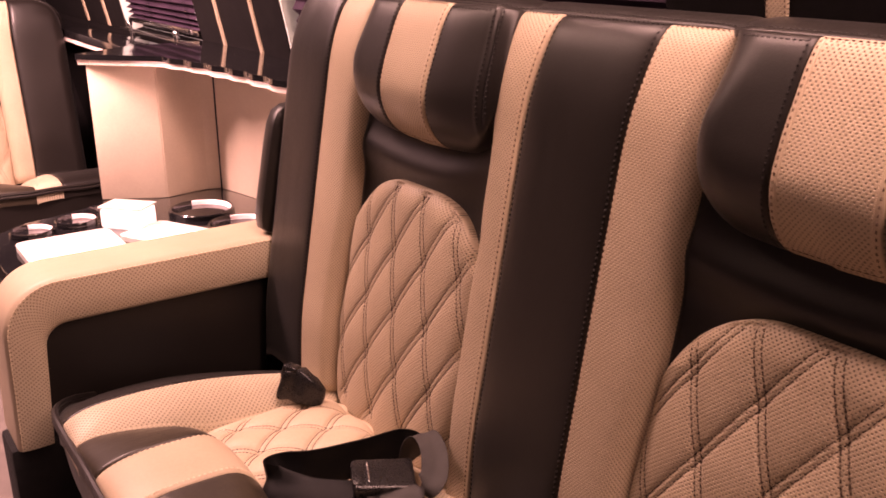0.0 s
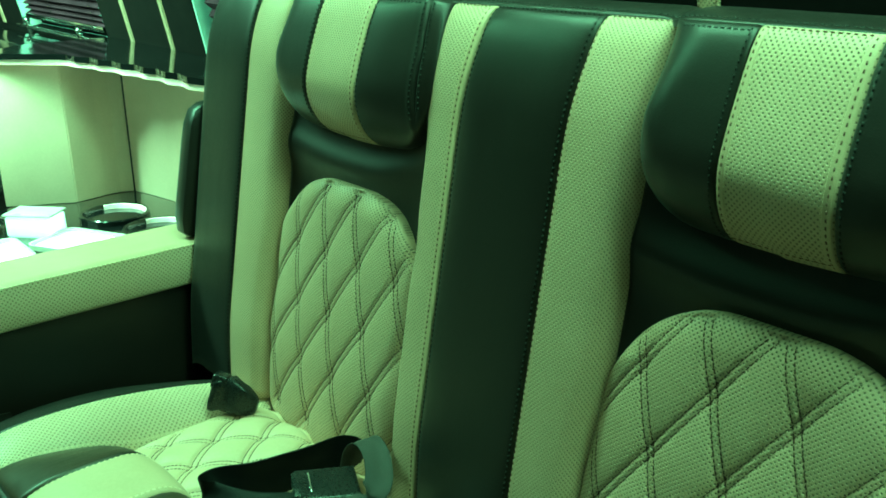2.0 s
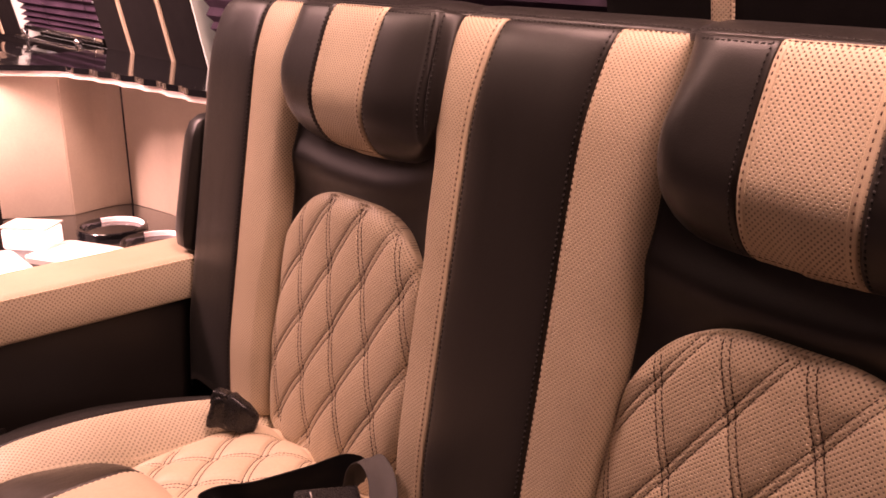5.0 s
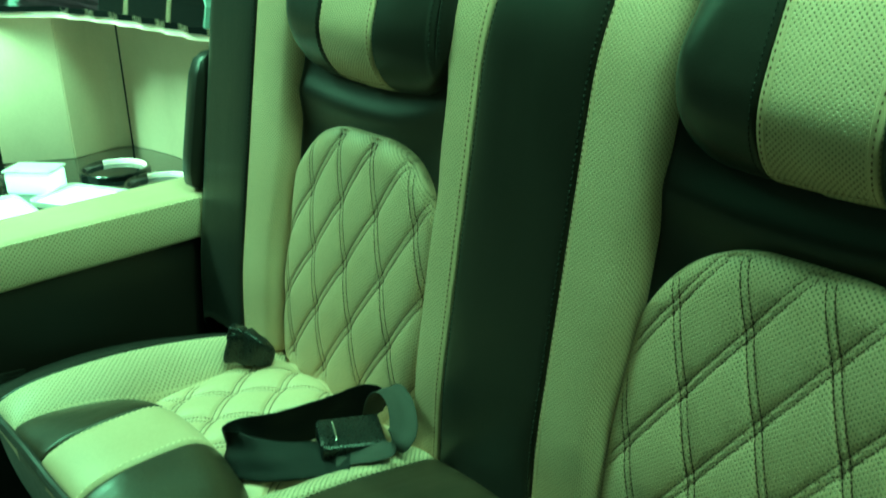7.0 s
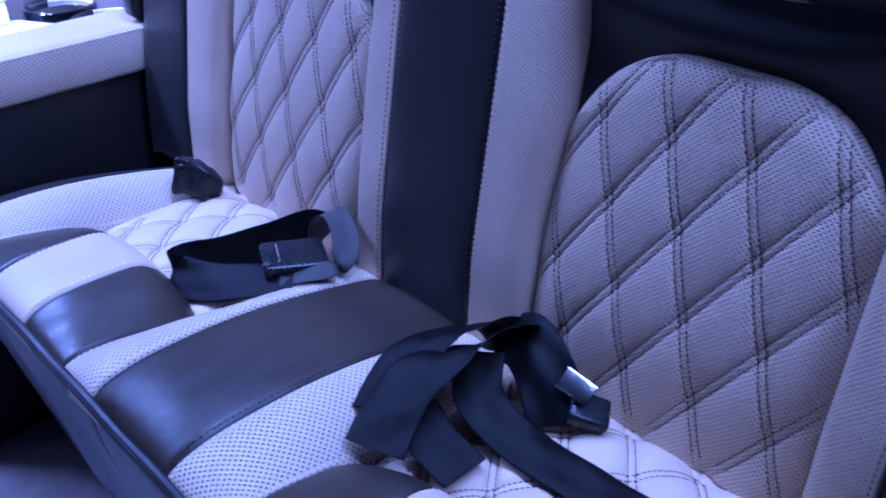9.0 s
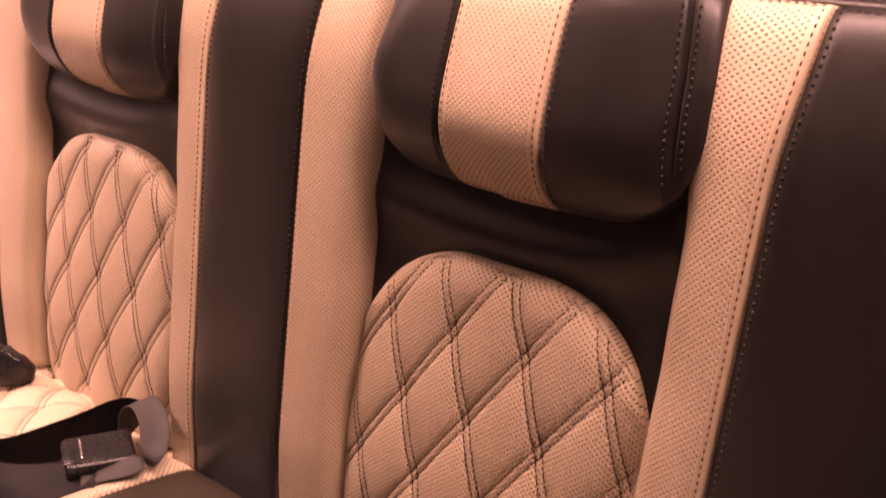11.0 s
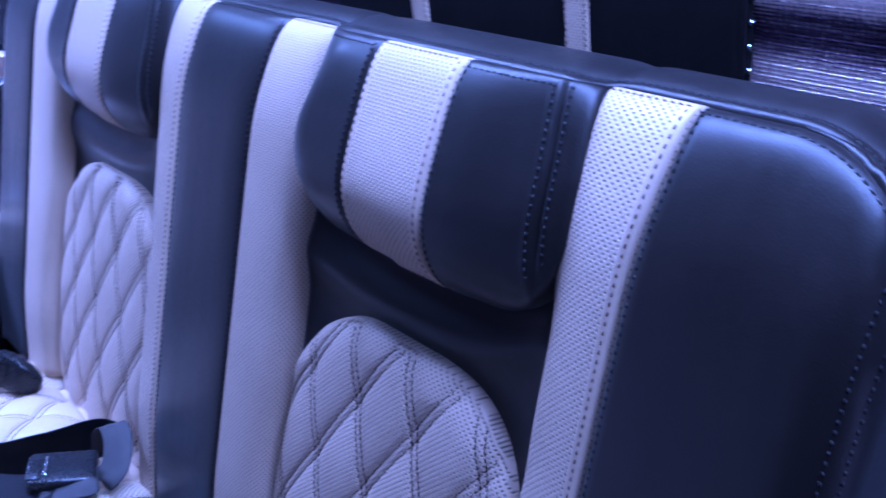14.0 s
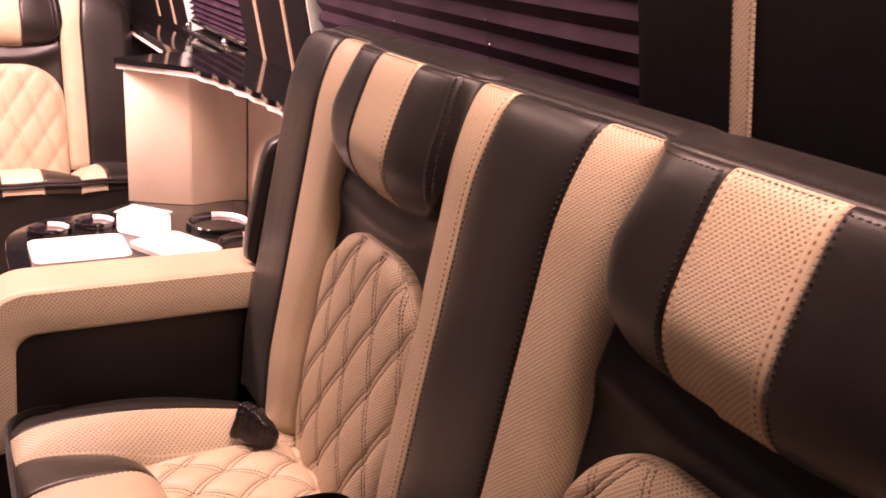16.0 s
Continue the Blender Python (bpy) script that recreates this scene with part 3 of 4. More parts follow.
        p = mesh_part("quilted_panel", verts, faces, TAN_HOLES, bench, "perforated tan leather back panel quilted in diamonds", uvs)
        if step < 3:
            x0, v0, sa, sb, pitch, fan = spec
            lines = []
            for slant in (sa, sb):
                for k in range(-9, 10):
                    for off in (-0.0034, 0.0034):
                        line = []
                        for v in np.arange(0.2, 0.53, 0.003):
                            u = (x0 + k * pitch + slant * (v - v0) + off * math.sqrt(1 + slant * slant)) * (1 + fan * (v - v0))
                            k_in = spread(v)
                            grow = (k_in + WIDE) / (2 * HALF)
                            u = (u + k_in + grow * (c - HALF)) / (1 + grow)
                            if abs(u - c) < HALF - 0.004 and v > quilt_top(u) + 0.004:
                                top = quilt_top(u)
                                line.append(quilt_face(u, (v - top) / (0.540 - top)))
                        if len(line) > 3:
                            lines.append(line)
            sewn(p, lines, THREAD_QUILT, back_n, "dark brown double stitching", length=0.0048, gap=0.0001, width=0.0010, height=0.0008)

    # rolled top of the backrest and its back shell
    profile = [(0.0055, -0.006), (0.0045, -0.0005), (0.0070, 0.0022), (0.0105, 0.0034), (0.0125, 0.0024), (0.0145, 0.0042), (0.023, 0.0088), (0.034, 0.0118), (0.047, 0.0125), (0.060, 0.0105), (0.075, 0.004), (0.083, -0.008), (0.086, -0.03), (0.088, -0.12), (0.090, -0.50)]

    def cap_face(u, k, skirt=False):
        y, z = profile[k]
        side = 1 if u > 0.1 else -1
        lump = 0.0022 * sum(math.exp(-((u - e) / 0.012) ** 2) for c in SEATS for e in (c - HALF, c + HALF)) if 2 <= k <= 9 else 0.0
        bulge = 0.025 * max(head_full(u + (0.017 if u > c + 0.06 else 0.017 * smooth_step(c, c + 0.06, u)), c, 0.0) if -HALF - 0.004 < u - c < HEAD_END - 0.017 else 0.0 for c in SEATS)
        y -= bulge * (1.0, 1.0, 0.95, 0.9, 0.87, 0.84, 0.65, 0.4, 0.15)[k] if k < 9 else 0.0
        z += bulge * 0.12 if k < 8 else 0.0
        z += 0.005 * (1.0, 1.0, 1.0, 0.95, 0.9, 0.85, 0.6, 0.35, 0.12)[k] if k < 9 else 0.0
        if k < 10:
            y += end_fall(u, side) * (1 - y / 0.09) - SA * min(end_top(u, side), 0.07) * (1 - y / 0.10)
            off = abs(u - (RIGHT - 0.030 + 0.003 * (k - 2)))
            lump += 0.0020 * math.exp(-((off - 0.006) / 0.0035) ** 2) - 0.0015 * math.exp(-(off / 0.002) ** 2)
        # round the corner the roll keeps its height across the edge
        reach, out = (0.080, RIGHT - 0.080) if side > 0 else (0.055, -LEFT - 0.055)
        swing = min(1.0, max(0.0, (side * u - out) / reach)) if k < 13 else 0.0
        rise = z - lump
        y -= (0.011 if k < 4 else 0.007) * swing if k < 7 else 0.0
        u, z = u + side * 0.45 * rise * swing, rise * math.sqrt(1 - swing * swing)
        z = TOP + z - end_top(u - side * 0.45 * rise * swing, side) * (1.0 if k < 13 else 0.5)
        return (u - side * 0.004, y, z - 0.38 * (k < 13)) if skirt else (u, y, z)
    us = np.concatenate([np.linspace(LEFT, LEFT + 0.056, 9, endpoint=False), np.linspace(LEFT + 0.056, RIGHT - 0.082, 260, endpoint=False), np.linspace(RIGHT - 0.082, RIGHT, 56)])
    us = np.concatenate([[LEFT], us, [RIGHT]])
    nu = len(us)
    verts = [tuple(m @ Vector(cap_face(u, k, i in (0, nu - 1)))) for k in range(len(profile)) for i, u in enumerate(us)]
    faces = [(j * nu + i, j * nu + i + 1, (j + 1) * nu + i + 1, (j + 1) * nu + i) for j in range(len(profile) - 1) for i in range(nu - 1)]
    cap = mesh_part("top_roll", verts, faces, DARK, bench, "dark brown leather top roll with a double seam", [(u, k * 0.01) for k in range(len(profile)) for u in us])
    if step < 3:
        us = us[1:-1]
        sewn(cap, [[cap_face(u, 3) for u in us]], THREAD_DARK, up_n, "dark stitching", length=0.0042, gap=0.0014, width=0.0018, height=0.0007)
        # welt that closes the seam round the rounded corner
        bm = bmesh.new()
        rows, before = [], None
        for f in np.linspace(0.0, 1.0, 40):
            x = RIGHT - 0.075 + 0.0749 * math.sin(f * math.pi / 2)
            arc = x if x <= RIGHT - 0.032 else RIGHT - 0.032 + 0.032 * math.asin((x - RIGHT + 0.032) / 0.032)
            at = Vector(end_face(arc, 0.0)).lerp(Vector(cap_face(x, 1)), 0.55) + Vector((0.0005, 0.0005, 0))
            along = (at - before).normalized() if before else Vector((1, 0, 0))
            before = at
            e1 = along.cross(Vector((0, 1, 0))).normalized()
            e2 = along.cross(e1)
            r = float(0.0008 + 0.0036 * smooth_step(0.0, 0.35, f))
            rows.append([bm.verts.new(m @ (at + r * (e1 * math.cos(a) + e2 * math.sin(a)))) for a in np.linspace(0, 2 * math.pi, 10, endpoint=False)])
        for r0, r1 in zip(rows, rows[1:]):
            for k in range(10):
                bm.faces.new((r0[k], r0[(k + 1) % 10], r1[(k + 1) % 10], r1[k]))
        part("welt", bm, DARK, bench, "dark leather welt round the corner")
        mitre = [cap_face(RIGHT - 0.030 + 0.003 * (k - 2), k) for k in range(2, 10)]
        sewn(cap, [mitre], THREAD_DARK, up_n, "dark mitre seam", width=0.0018, gap=0.0002, height=0.0008)

    # seat cushion
    w_full = np.concatenate([np.arange(-0.024, 0.28, 0.012 * s), np.linspace(0.28, 0.331, 10), [0.333, 0.3345, 0.335]])

    def cushion_strip(name, x0, x1, mat, note, puff, drop0, drop1, thread=None, ws=w_full, pad=0, r_out=0.010):
        def face(u, t):
            f = (u - x0) / (x1 - x0)
            h = seat_rise(t) + puff * 4 * f * (1 - f) * q(0.335 - t, 0.05)
            if pad:
                h -= seat_sink(t) * (f if pad > 0 else 1 - f) ** 1.7
            r0 = r_out
            if r_out > 0.1:
                h -= 0.050 * (1 - f) ** 1.1
            crease = 0.012 * (1 - q(t, 0.03))
            w = t * (0.335 - front_in(u)) / 0.335
            return seat_place(u, w, h - drop0 * (1 - q(u - x0, r0)) - drop1 * (1 - q(x1 - u, 0.010)) - crease)
        p = panel(name, face, nodes_between(x0, x1, 0.008 * s, 0.014), ws, mat, down, note)
        if thread:
            for x in (x0 + 0.005, x1 - 0.005):
                sewn(p, [[face(x, w) for w in ws]], thread, up_n, "stitching", length=0.0042, gap=0.0020, width=0.0015, height=0.0007)
        return p
    cushion_strip("cushion_end", LEFT + 0.012, SEATS[0] - 0.192, DARK, "dark leather cushion edge", 0.0, 0.012, 0.003, r_out=0.125)
    cushion_strip("cushion_middle", xa, xb, DARK_WORN_LIT, "worn dark leather strip between the seats", 0.005, 0.004, 0.004, THREAD_DARK)
    cushion_strip("cushion_end", SEATS[1] + OUT[1], RIGHT, DARK, "dark leather cushion edge", 0.0, 0.006, 0.02)
    for c, spec in zip(SEATS, QUILTS):
        cushion_strip("cushion_bolster", c - (0.192 if c < 0 else OUT[-1]), c - HALF, TAN_SEAT_LIT, "perforated tan leather cushion bolster", 0.004, 0.002, 0.004, THREAD_TAN, pad=1)
        cushion_strip("cushion_bolster", c + HALF, c + OUT[1], TAN_SEAT_LIT, "perforated tan leather cushion bolster", 0.004, 0.004, 0.002, THREAD_TAN, pad=-1)

        def roll_face(u, t, c=c):
            d = HALF - abs(u - c)
            lo = 0.176 + 0.012 * (1 - q(d, 0.05))
            w = lo + (0.335 - lo) * t
            h = seat_rise(w) + 0.004 * q(w - lo, 0.05) * q(0.335 - w, 0.08) - 0.048 * (1 - q(w - lo, 0.044)) - seat_sink(w) * min(1.0, abs(u - c) / HALF) ** 2.2
            for seam in (c - 0.049, c + 0.0455):
                h -= 0.003 * math.exp(-((u - seam) / 0.0025) ** 2)
            return seat_place(u, w, h)
        ts = np.concatenate([[0, 0.004, 0.015, 0.035, 0.06, 0.10, 0.15], np.linspace(0.2, 0.8, int(10 / s)), [0.86, 0.91, 0.95, 0.98, 0.993, 1.0]])
        cuts = (c - HALF, c - 0.049, c + 0.0455, c + HALF)
        for k, (a, b_, mat) in enumerate(zip(cuts, cuts[1:], (DARK_WORN_LIT, TAN, DARK_WORN_LIT))):
            verts, faces, uvs = sheet(lambda u, t: tuple(m @ Vector(roll_face(u, t))), nodes_between(a, b_, 0.008 * s, 0.014), ts, down)
            p = mesh_part("cushion_roll", verts, faces, mat, bench, "tan leather front roll" if k == 1 else "dark leather front roll", [(u, t * 0.15) for u, t in uvs])
            if k == 1:
                sewn(p, [[roll_face(a + 0.005, t) for t in ts[3:-1]], [roll_face(b_ - 0.005, t) for t in ts[3:-1]]], THREAD_TAN, up_n, "tan stitching", length=0.0042, gap=0.0020, width=0.0015, height=0.0007)

        def pad_face(u, t, c=c, spec=spec):
            w = 0.215 * t - 0.025
            d = min(HALF - abs(u - c), 0.190 - w)
            h = -0.020 + 0.012 * q(d, 0.03) + 0.008 * (1 - ((u - c) / HALF) ** 2) + 0.004 * math.sin(math.pi * t) - 0.018 * (1 - q(w, 0.05))
            return seat_place(u, w, h - 1.7 * quilt_dip(u - c, w, (0.0, 0.1, 0.75, -0.75, 0.07, 0.0)) * smooth_step(0, 0.008, d))
        verts, faces, uvs = sheet(lambda u, t: tuple(m @ Vector(pad_face(u, t))), np.linspace(c - HALF, c + HALF, int(170 / s)), np.linspace(0, 1, int(130 / s)), down)
        p = mesh_part("quilted_cushion", verts, faces, TAN, bench, "tan leather cushion quilted in diamonds", [(u, t * 0.2) for u, t in uvs])
        if step < 3:
            lines = []
            for slant in (0.75, -0.75):
                for k in range(-6, 7):
                    for off in (-0.0032, 0.0032):
                        line = []
                        for w in np.arange(0.004, 0.182, 0.003):
                            u = c + k * 0.07 + slant * (w - 0.1) + off * 1.25
                            if abs(u - c) < HALF - 0.005:
                                line.append(pad_face(u, (w + 0.025) / 0.215))
                        if len(line) > 3:
                            lines.append(line)
            sewn(p, lines, THREAD_QUILT, up_n, "brown double stitching", length=0.0044, gap=0.0002, width=0.0012, height=0.0010)

    # front piping and fascia
    front_z, front_y = 0.404 + seat_rise(0.335), -0.440
    for dz, r in ((0.001, 0.0044), (-0.0066, 0.0048)):
        bm = bmesh.new()
        rows = []
        for u in np.linspace(LEFT + 0.012, RIGHT, 60):
            rows.append([bm.verts.new(m @ Vector((u, front_y + front_in(u) - 0.001 + r * math.cos(a), front_z - 0.5 * front_in(u) + dz - 0.002 + r * math.sin(a) + 0.0012 * math.sin(u * 47)))) for a in np.linspace(0, 2 * math.pi, 8, endpoint=False)])
        for r0, r1 in zip(rows, rows[1:]):
            for k in range(8):
                bm.faces.new((r0[k], r0[(k + 1) % 8], r1[(k + 1) % 8], r1[k]))
        part("piping", bm, DARK, bench, "dark leather piping along the front")
    for x0, x1 in ((LEFT + 0.012, 0.02), (0.02, RIGHT)):
        def fascia_face(u, t, x0=x0, x1=x1):
            d = min(u - x0, x1 - u)
            z = front_z - 0.5 * front_in(u) * (1 - t) - 0.010 - (front_z - 0.05 - foot) * t
            y = front_y + front_in(u) + 0.002 + 0.07 * t + 0.006 * (1 - q(d, 0.012)) - 0.006 * math.sin(math.pi * min(1, t * 2.2)) - 0.0025 * math.sin(u * 33 + t * 4)
            return (u, y, z)
        panel("fascia", fascia_face, nodes_between(x0, x1, 0.02 * s), np.linspace(0, 1, 24), DARK, tuple(turn @ Vector((0, 0.03, 0))), "creased dark leather fascia under the cushion")
    body = box_bm(LEFT + 0.05, RIGHT - 0.02, -0.35, 0.05, foot, 0.36, m)
    part("plinth", body, CARPET, bench, "black carpeted plinth", bevel=0.004)
    return bench


# ---- cabin shell ----
WALL_TILT = 11.5


def wall_place(s, d=0.0):
    """Pose of the leaning side wall: x along, y into the wall, z up it from the height of the backrest's top."""
    return pose(0, 0.13, 0.91, 0, 0, 0) @ pose(0, 0, 0, WALL_TILT, 0, 0) @ pose(0, d, s)


WALL = wall_place(0.0)
SILL, HEAD = -0.17, 0.62


def structure(name, bm, mat, label, bevel=0.0):
    ob = part(name, bm, mat, None, label, bevel=bevel)
    return tagged(ob, "", name.split("_")[0], "", "structure")


structure("floor", box_bm(-2.9, 1.9, -1.9, 0.36, -0.05, 0.0), FLOORING, "grey brown vinyl floor of the cabin")
structure("ceiling", box_bm(-2.9, 1.9, -1.9, 0.36, 1.78, 1.83), LINER, "grey cloth headliner over the cabin")
structure("wall_south", box_bm(-2.9, 1.9, -1.95, -1.9, 0.0, 1.78), SUEDE, "dark trimmed wall across the aisle")
structure("wall_west", box_bm(-2.95, -2.9, -1.9, 0.36, 0.0, 1.78), SUEDE, "dark trimmed front partition")
structure("wall_east", box_bm(1.9, 1.95, -1.9, 0.36, 0.0, 1.78), SUEDE, "dark trimmed rear partition")
# side wall: strips between, below and above the windows
WINDOWS = ((-1.95, -1.347), (-0.885, 0.075), (0.527, 1.45))
structure("wall_north", box_bm(-2.9, 1.9, 0.0, 0.045, -0.62, SILL, WALL), SUEDE, "dark suede side wall below the windows")
structure("wall_north_header", box_bm(-2.9, 1.9, 0.0, 0.045, HEAD, 0.90, WALL), SUEDE, "dark suede side wall above the windows")
structure("wall_north_lower", box_bm(-2.9, 1.9, 0.258, 0.30, 0.0, 0.31), CARPET, "black carpeted foot of the side wall")
for n, (a, b) in enumerate(zip((-2.9, -1.347, 0.075, 1.45), (-1.95, -0.885, 0.527, 1.9))):
    pillar = structure(f"pillar_{n + 1}", box_bm(a, b, 0.0, 0.045, SILL, HEAD, WALL), SUEDE, "dark suede window pillar with tan leather stripes", 0.004)
    xs = {0: (-2.345, -2.115), 1: (-1.21, -1.016), 2: (0.200, 0.390), 3: (1.6,)}[n]
    for x in xs:
        w = 0.012 if n != 1 else 0.008
        vs = np.linspace(SILL + 0.004, HEAD - 0.004, 60)
        us = np.array([-w, -w * 0.97, -w * 0.8, 0, w * 0.8, w * 0.97, w])
        rise = (0.0, 0.0016, 0.003, 0.0036, 0.003, 0.0016, 0.0)
        verts = [tuple(WALL @ Vector((x + u, -0.0005 - r, v))) for v in vs for u, r in zip(us, rise)]
        faces = [(j * 7 + i, j * 7 + i + 1, (j + 1) * 7 + i + 1, (j + 1) * 7 + i) for j in range(59) for i in range(6)]
        uvs = [(x + u, v) for v in vs for u in us]
        stripe = mesh_part("stripe", verts, faces, TAN_HOLES, pillar, "perforated tan leather stripe", uvs)
        lines = [([tuple(WALL @ Vector((x + e, -0.0032, v))) for v in vs], [tuple(WALL.to_3x3() @ Vector((0, -1, 0)))] * 60) for e in (-w * 0.78, w * 0.78)]
        sv, sf = stitch_mesh(lines)
        tagged(mesh_part("stitching", sv, sf, THREAD_BROWN, stripe, "brown stitching"), kind="stuff")

structure("backdrop", box_bm(-2.9, 1.9, 0.16, 0.165, SILL - 0.1, HEAD + 0.1, WALL), DAY, "pale daylight outside the covered windows")
for n, (a, b) in enumerate(WINDOWS):
    win = thing(f"window_{n + 1}", WALL @ Vector(((a + b) / 2, 0.04, SILL)), "van window with a pale reveal behind its shade", "window", "", "structure")
    part("pane", box_bm(a, b, 0.075, 0.080, SILL, HEAD, WALL), TINT, win, "tinted pane").visible_shadow = False
    for x0, x1, z0, z1 in ((a, a + 0.006, SILL, HEAD), (b - 0.012, b, SILL, HEAD), (a + 0.006, b - 0.012, SILL, SILL + 0.012), (a + 0.006, b - 0.012, HEAD - 0.012, HEAD)):
        part("frame", box_bm(x0, x1, 0.003 if z1 - z0 > 0.3 else 0.046, 0.074, z0, z1, WALL), PALE if n < 2 and x0 == a else SUEDE, win, "pale window reveal" if n < 2 and x0 == a else "dark window reveal")


def pleated_blind(a, b, low, high, pitch, deep, label, cords):
    blind = thing("pleated_blind", WALL @ Vector(((a + b) / 2, 0.02, low)), label, "window blind")
    verts, uvs = [], []
    folds, z, tall = [], low, pitch * 0.38
    while z < high:
        folds.append(z)
        z += tall / 2
        tall = min(pitch, tall * 1.07)
    us = np.linspace(a, b, 15)
    for j, z in enumerate(folds):
        for u in us:
            y = 0.006 + (deep if j % 2 else 0.0) + 0.0012 * math.sin(u * 9 + j)
            inset = 0.010 * (j % 2) * (u == us[0])
            verts.append(tuple(WALL @ Vector((u + inset, y, z))))
            uvs.append((u, z))
    m = len(us)
    faces = [(j * m + i, j * m + i + 1, (j + 1) * m + i + 1, (j + 1) * m + i) for j in range(len(folds) - 1) for i in range(m - 1)]
    mesh_part("pleats", verts, faces, BLIND, blind, "dark plum pleated cloth", uvs, smooth=False)
    part("bottom_rail", box_bm(a, b, 0.002, 0.026, low - 0.014, low, WALL), CHROME, blind, "silver bottom rail", bevel=0.003)
    for x in cords:
        bm = cyl_bm((x, 0.003, (low + high) / 2), 0.0004, 0.0004, high - low, 6)
        bm.transform(WALL)
        part("cord", bm, PLASTIC, blind, "thin dark cord")
        for z in folds[2::2]:
            bm = bmesh.new()
            bmesh.ops.create_icosphere(bm, subdivisions=1, radius=0.0021, matrix=WALL @ pose(x, 0.0035, z + 0.0035))
            part("eyelet", bm, CHROME, blind, "bright eyelet")
    return blind


pleated_blind(-0.840, 0.072, SILL + 0.02, HEAD - 0.02, 0.031, 0.0055, "dark plum pleated window blind drawn down", (-0.498, -0.223))
pleated_blind(-1.912, -1.375, -0.128, HEAD - 0.02, 0.031, 0.012, "dark pleated window blind with a silver rail", (-1.70, -1.42))

rail = thing("wall_rail", WALL @ Vector((-1.65, -0.02, -0.17)), "silver rail on two posts below the window blind", "rail")
bm = cyl_bm((-1.66, -0.022, -0.154), 0.0055, 0.0055, 0.52, 14, "x")
bm.transform(WALL)
part("rod", bm, CHROME, rail, "polished silver rod")
for x in (-1.832, -1.463):
    bm = cyl_bm((x, -0.022, -0.160), 0.0075, 0.0065, 0.040, 14)
    bm.transform(WALL)
    post = part("post", bm, CHROME, rail, "silver post")
    bm = bmesh.new()
    bmesh.ops.create_uvsphere(bm, u_segments=12, v_segments=8, radius=0.0095, matrix=WALL @ pose(x, -0.022, -0.135))
    part("knob", bm, CHROME, post)
    part("foot", box_bm(x - 0.012, x + 0.012, -0.034, -0.001, -0.182, -0.176, WALL), CHROME, post, bevel=0.0015)

# glittering ribbed shade in the rear window
SEQUIN, nodes, links, bsdf = material("silver_lurex_cloth")
tex = nodes.new("ShaderNodeTexCoord")
uvn = nodes.new("ShaderNodeUVMap")
sepn = nodes.new("ShaderNodeSeparateXYZ")
links.new(uvn.outputs[0], sepn.inputs[0])
comb = nodes.new("ShaderNodeCombineXYZ")
links.new(math_node(nodes, links, "MULTIPLY", sepn.outputs[0], 6.0), comb.inputs[0])
links.new(math_node(nodes, links, "MULTIPLY", sepn.outputs[1], 40.0), comb.inputs[1])
rough_band = noise_node(nodes, links, comb.outputs[0], 2.0, 4.0, 0.7)
wave = math_node(nodes, links, "SINE", math_node(nodes, links, "MULTIPLY_ADD", rough_band, 2.6, math_node(nodes, links, "MULTIPLY", sepn.outputs[1], 112.0)))
rows = math_node(nodes, links, "SINE", math_node(nodes, links, "MULTIPLY", sepn.outputs[1], 2 * math.pi / 0.0027))
beads = math_node(nodes, links, "SINE", math_node(nodes, links, "MULTIPLY", sepn.outputs[0], 2 * math.pi / 0.0036))
thread = math_node(nodes, links, "MULTIPLY_ADD", beads, 0.4, rows)
band = math_node(nodes, links, "MULTIPLY_ADD", thread, 0.12, math_node(nodes, links, "MULTIPLY_ADD", wave, 0.20, math_node(nodes, links, "MULTIPLY_ADD", rough_band, 0.30, 0.33)))
cells = nodes.new("ShaderNodeTexVoronoi")
cells.inputs["Scale"].default_value = 420.0
links.new(tex.outputs["Object"], cells.inputs["Vector"])
spark = math_node(nodes, links, "MULTIPLY_ADD", cells.outputs["Color"], 0.25, band)
links.new(ramp_node(nodes, links, spark, [(0.42, (0.028, 0.014, 0.035)), (0.56, (0.11, 0.065, 0.12)), (0.66, (0.46, 0.38, 0.33)), (0.85, (0.85, 0.76, 0.66))]), bsdf.inputs["Base Color"])
bsdf.inputs["Metallic"].default_value, bsdf.inputs["Roughness"].default_value = 0.55, 0.42
links.new(bump_node(nodes, links, cells.outputs["Distance"], 0.5, 0.001), bsdf.inputs["Normal"])
thin = nodes.new("ShaderNodeBsdfTranslucent")
thin.inputs[0].default_value = (0.92, 0.60, 0.55, 1)
both = nodes.new("ShaderNodeMixShader")
links.new(math_node(nodes, links, "MULTIPLY_ADD", band, 1.7, -0.74), both.inputs[0])
links.new(bsdf.outputs[0], both.inputs[1])
links.new(thin.outputs[0], both.inputs[2])
links.new(both.outputs[0], nodes["Material Output"].inputs["Surface"])
shade = thing("ribbed_shade", WALL @ Vector((0.95, 0.02, SILL)), "glittering silver and purple ribbed window shade", "window shade")
verts, uvs = [], []
ribs = np.arange(SILL + 0.01, HEAD - 0.02, 0.0008)
us = np.linspace(0.530, 1.446, 9)
for z in ribs:
    for u in us:
        verts.append(tuple(WALL @ Vector((u, 0.012 + 0.0008 * math.sin(z * 2 * math.pi / 0.0027) + 0.002 * math.sin(z * 70), z))))
        uvs.append((u, z))
faces = [(j * 9 + i, j * 9 + i + 1, (j + 1) * 9 + i + 1, (j + 1) * 9 + i) for j in range(len(ribs) - 1) for i in range(8)]
mesh_part("cloth", verts, faces, SEQUIN, shade, "silver ribbed cloth", uvs)
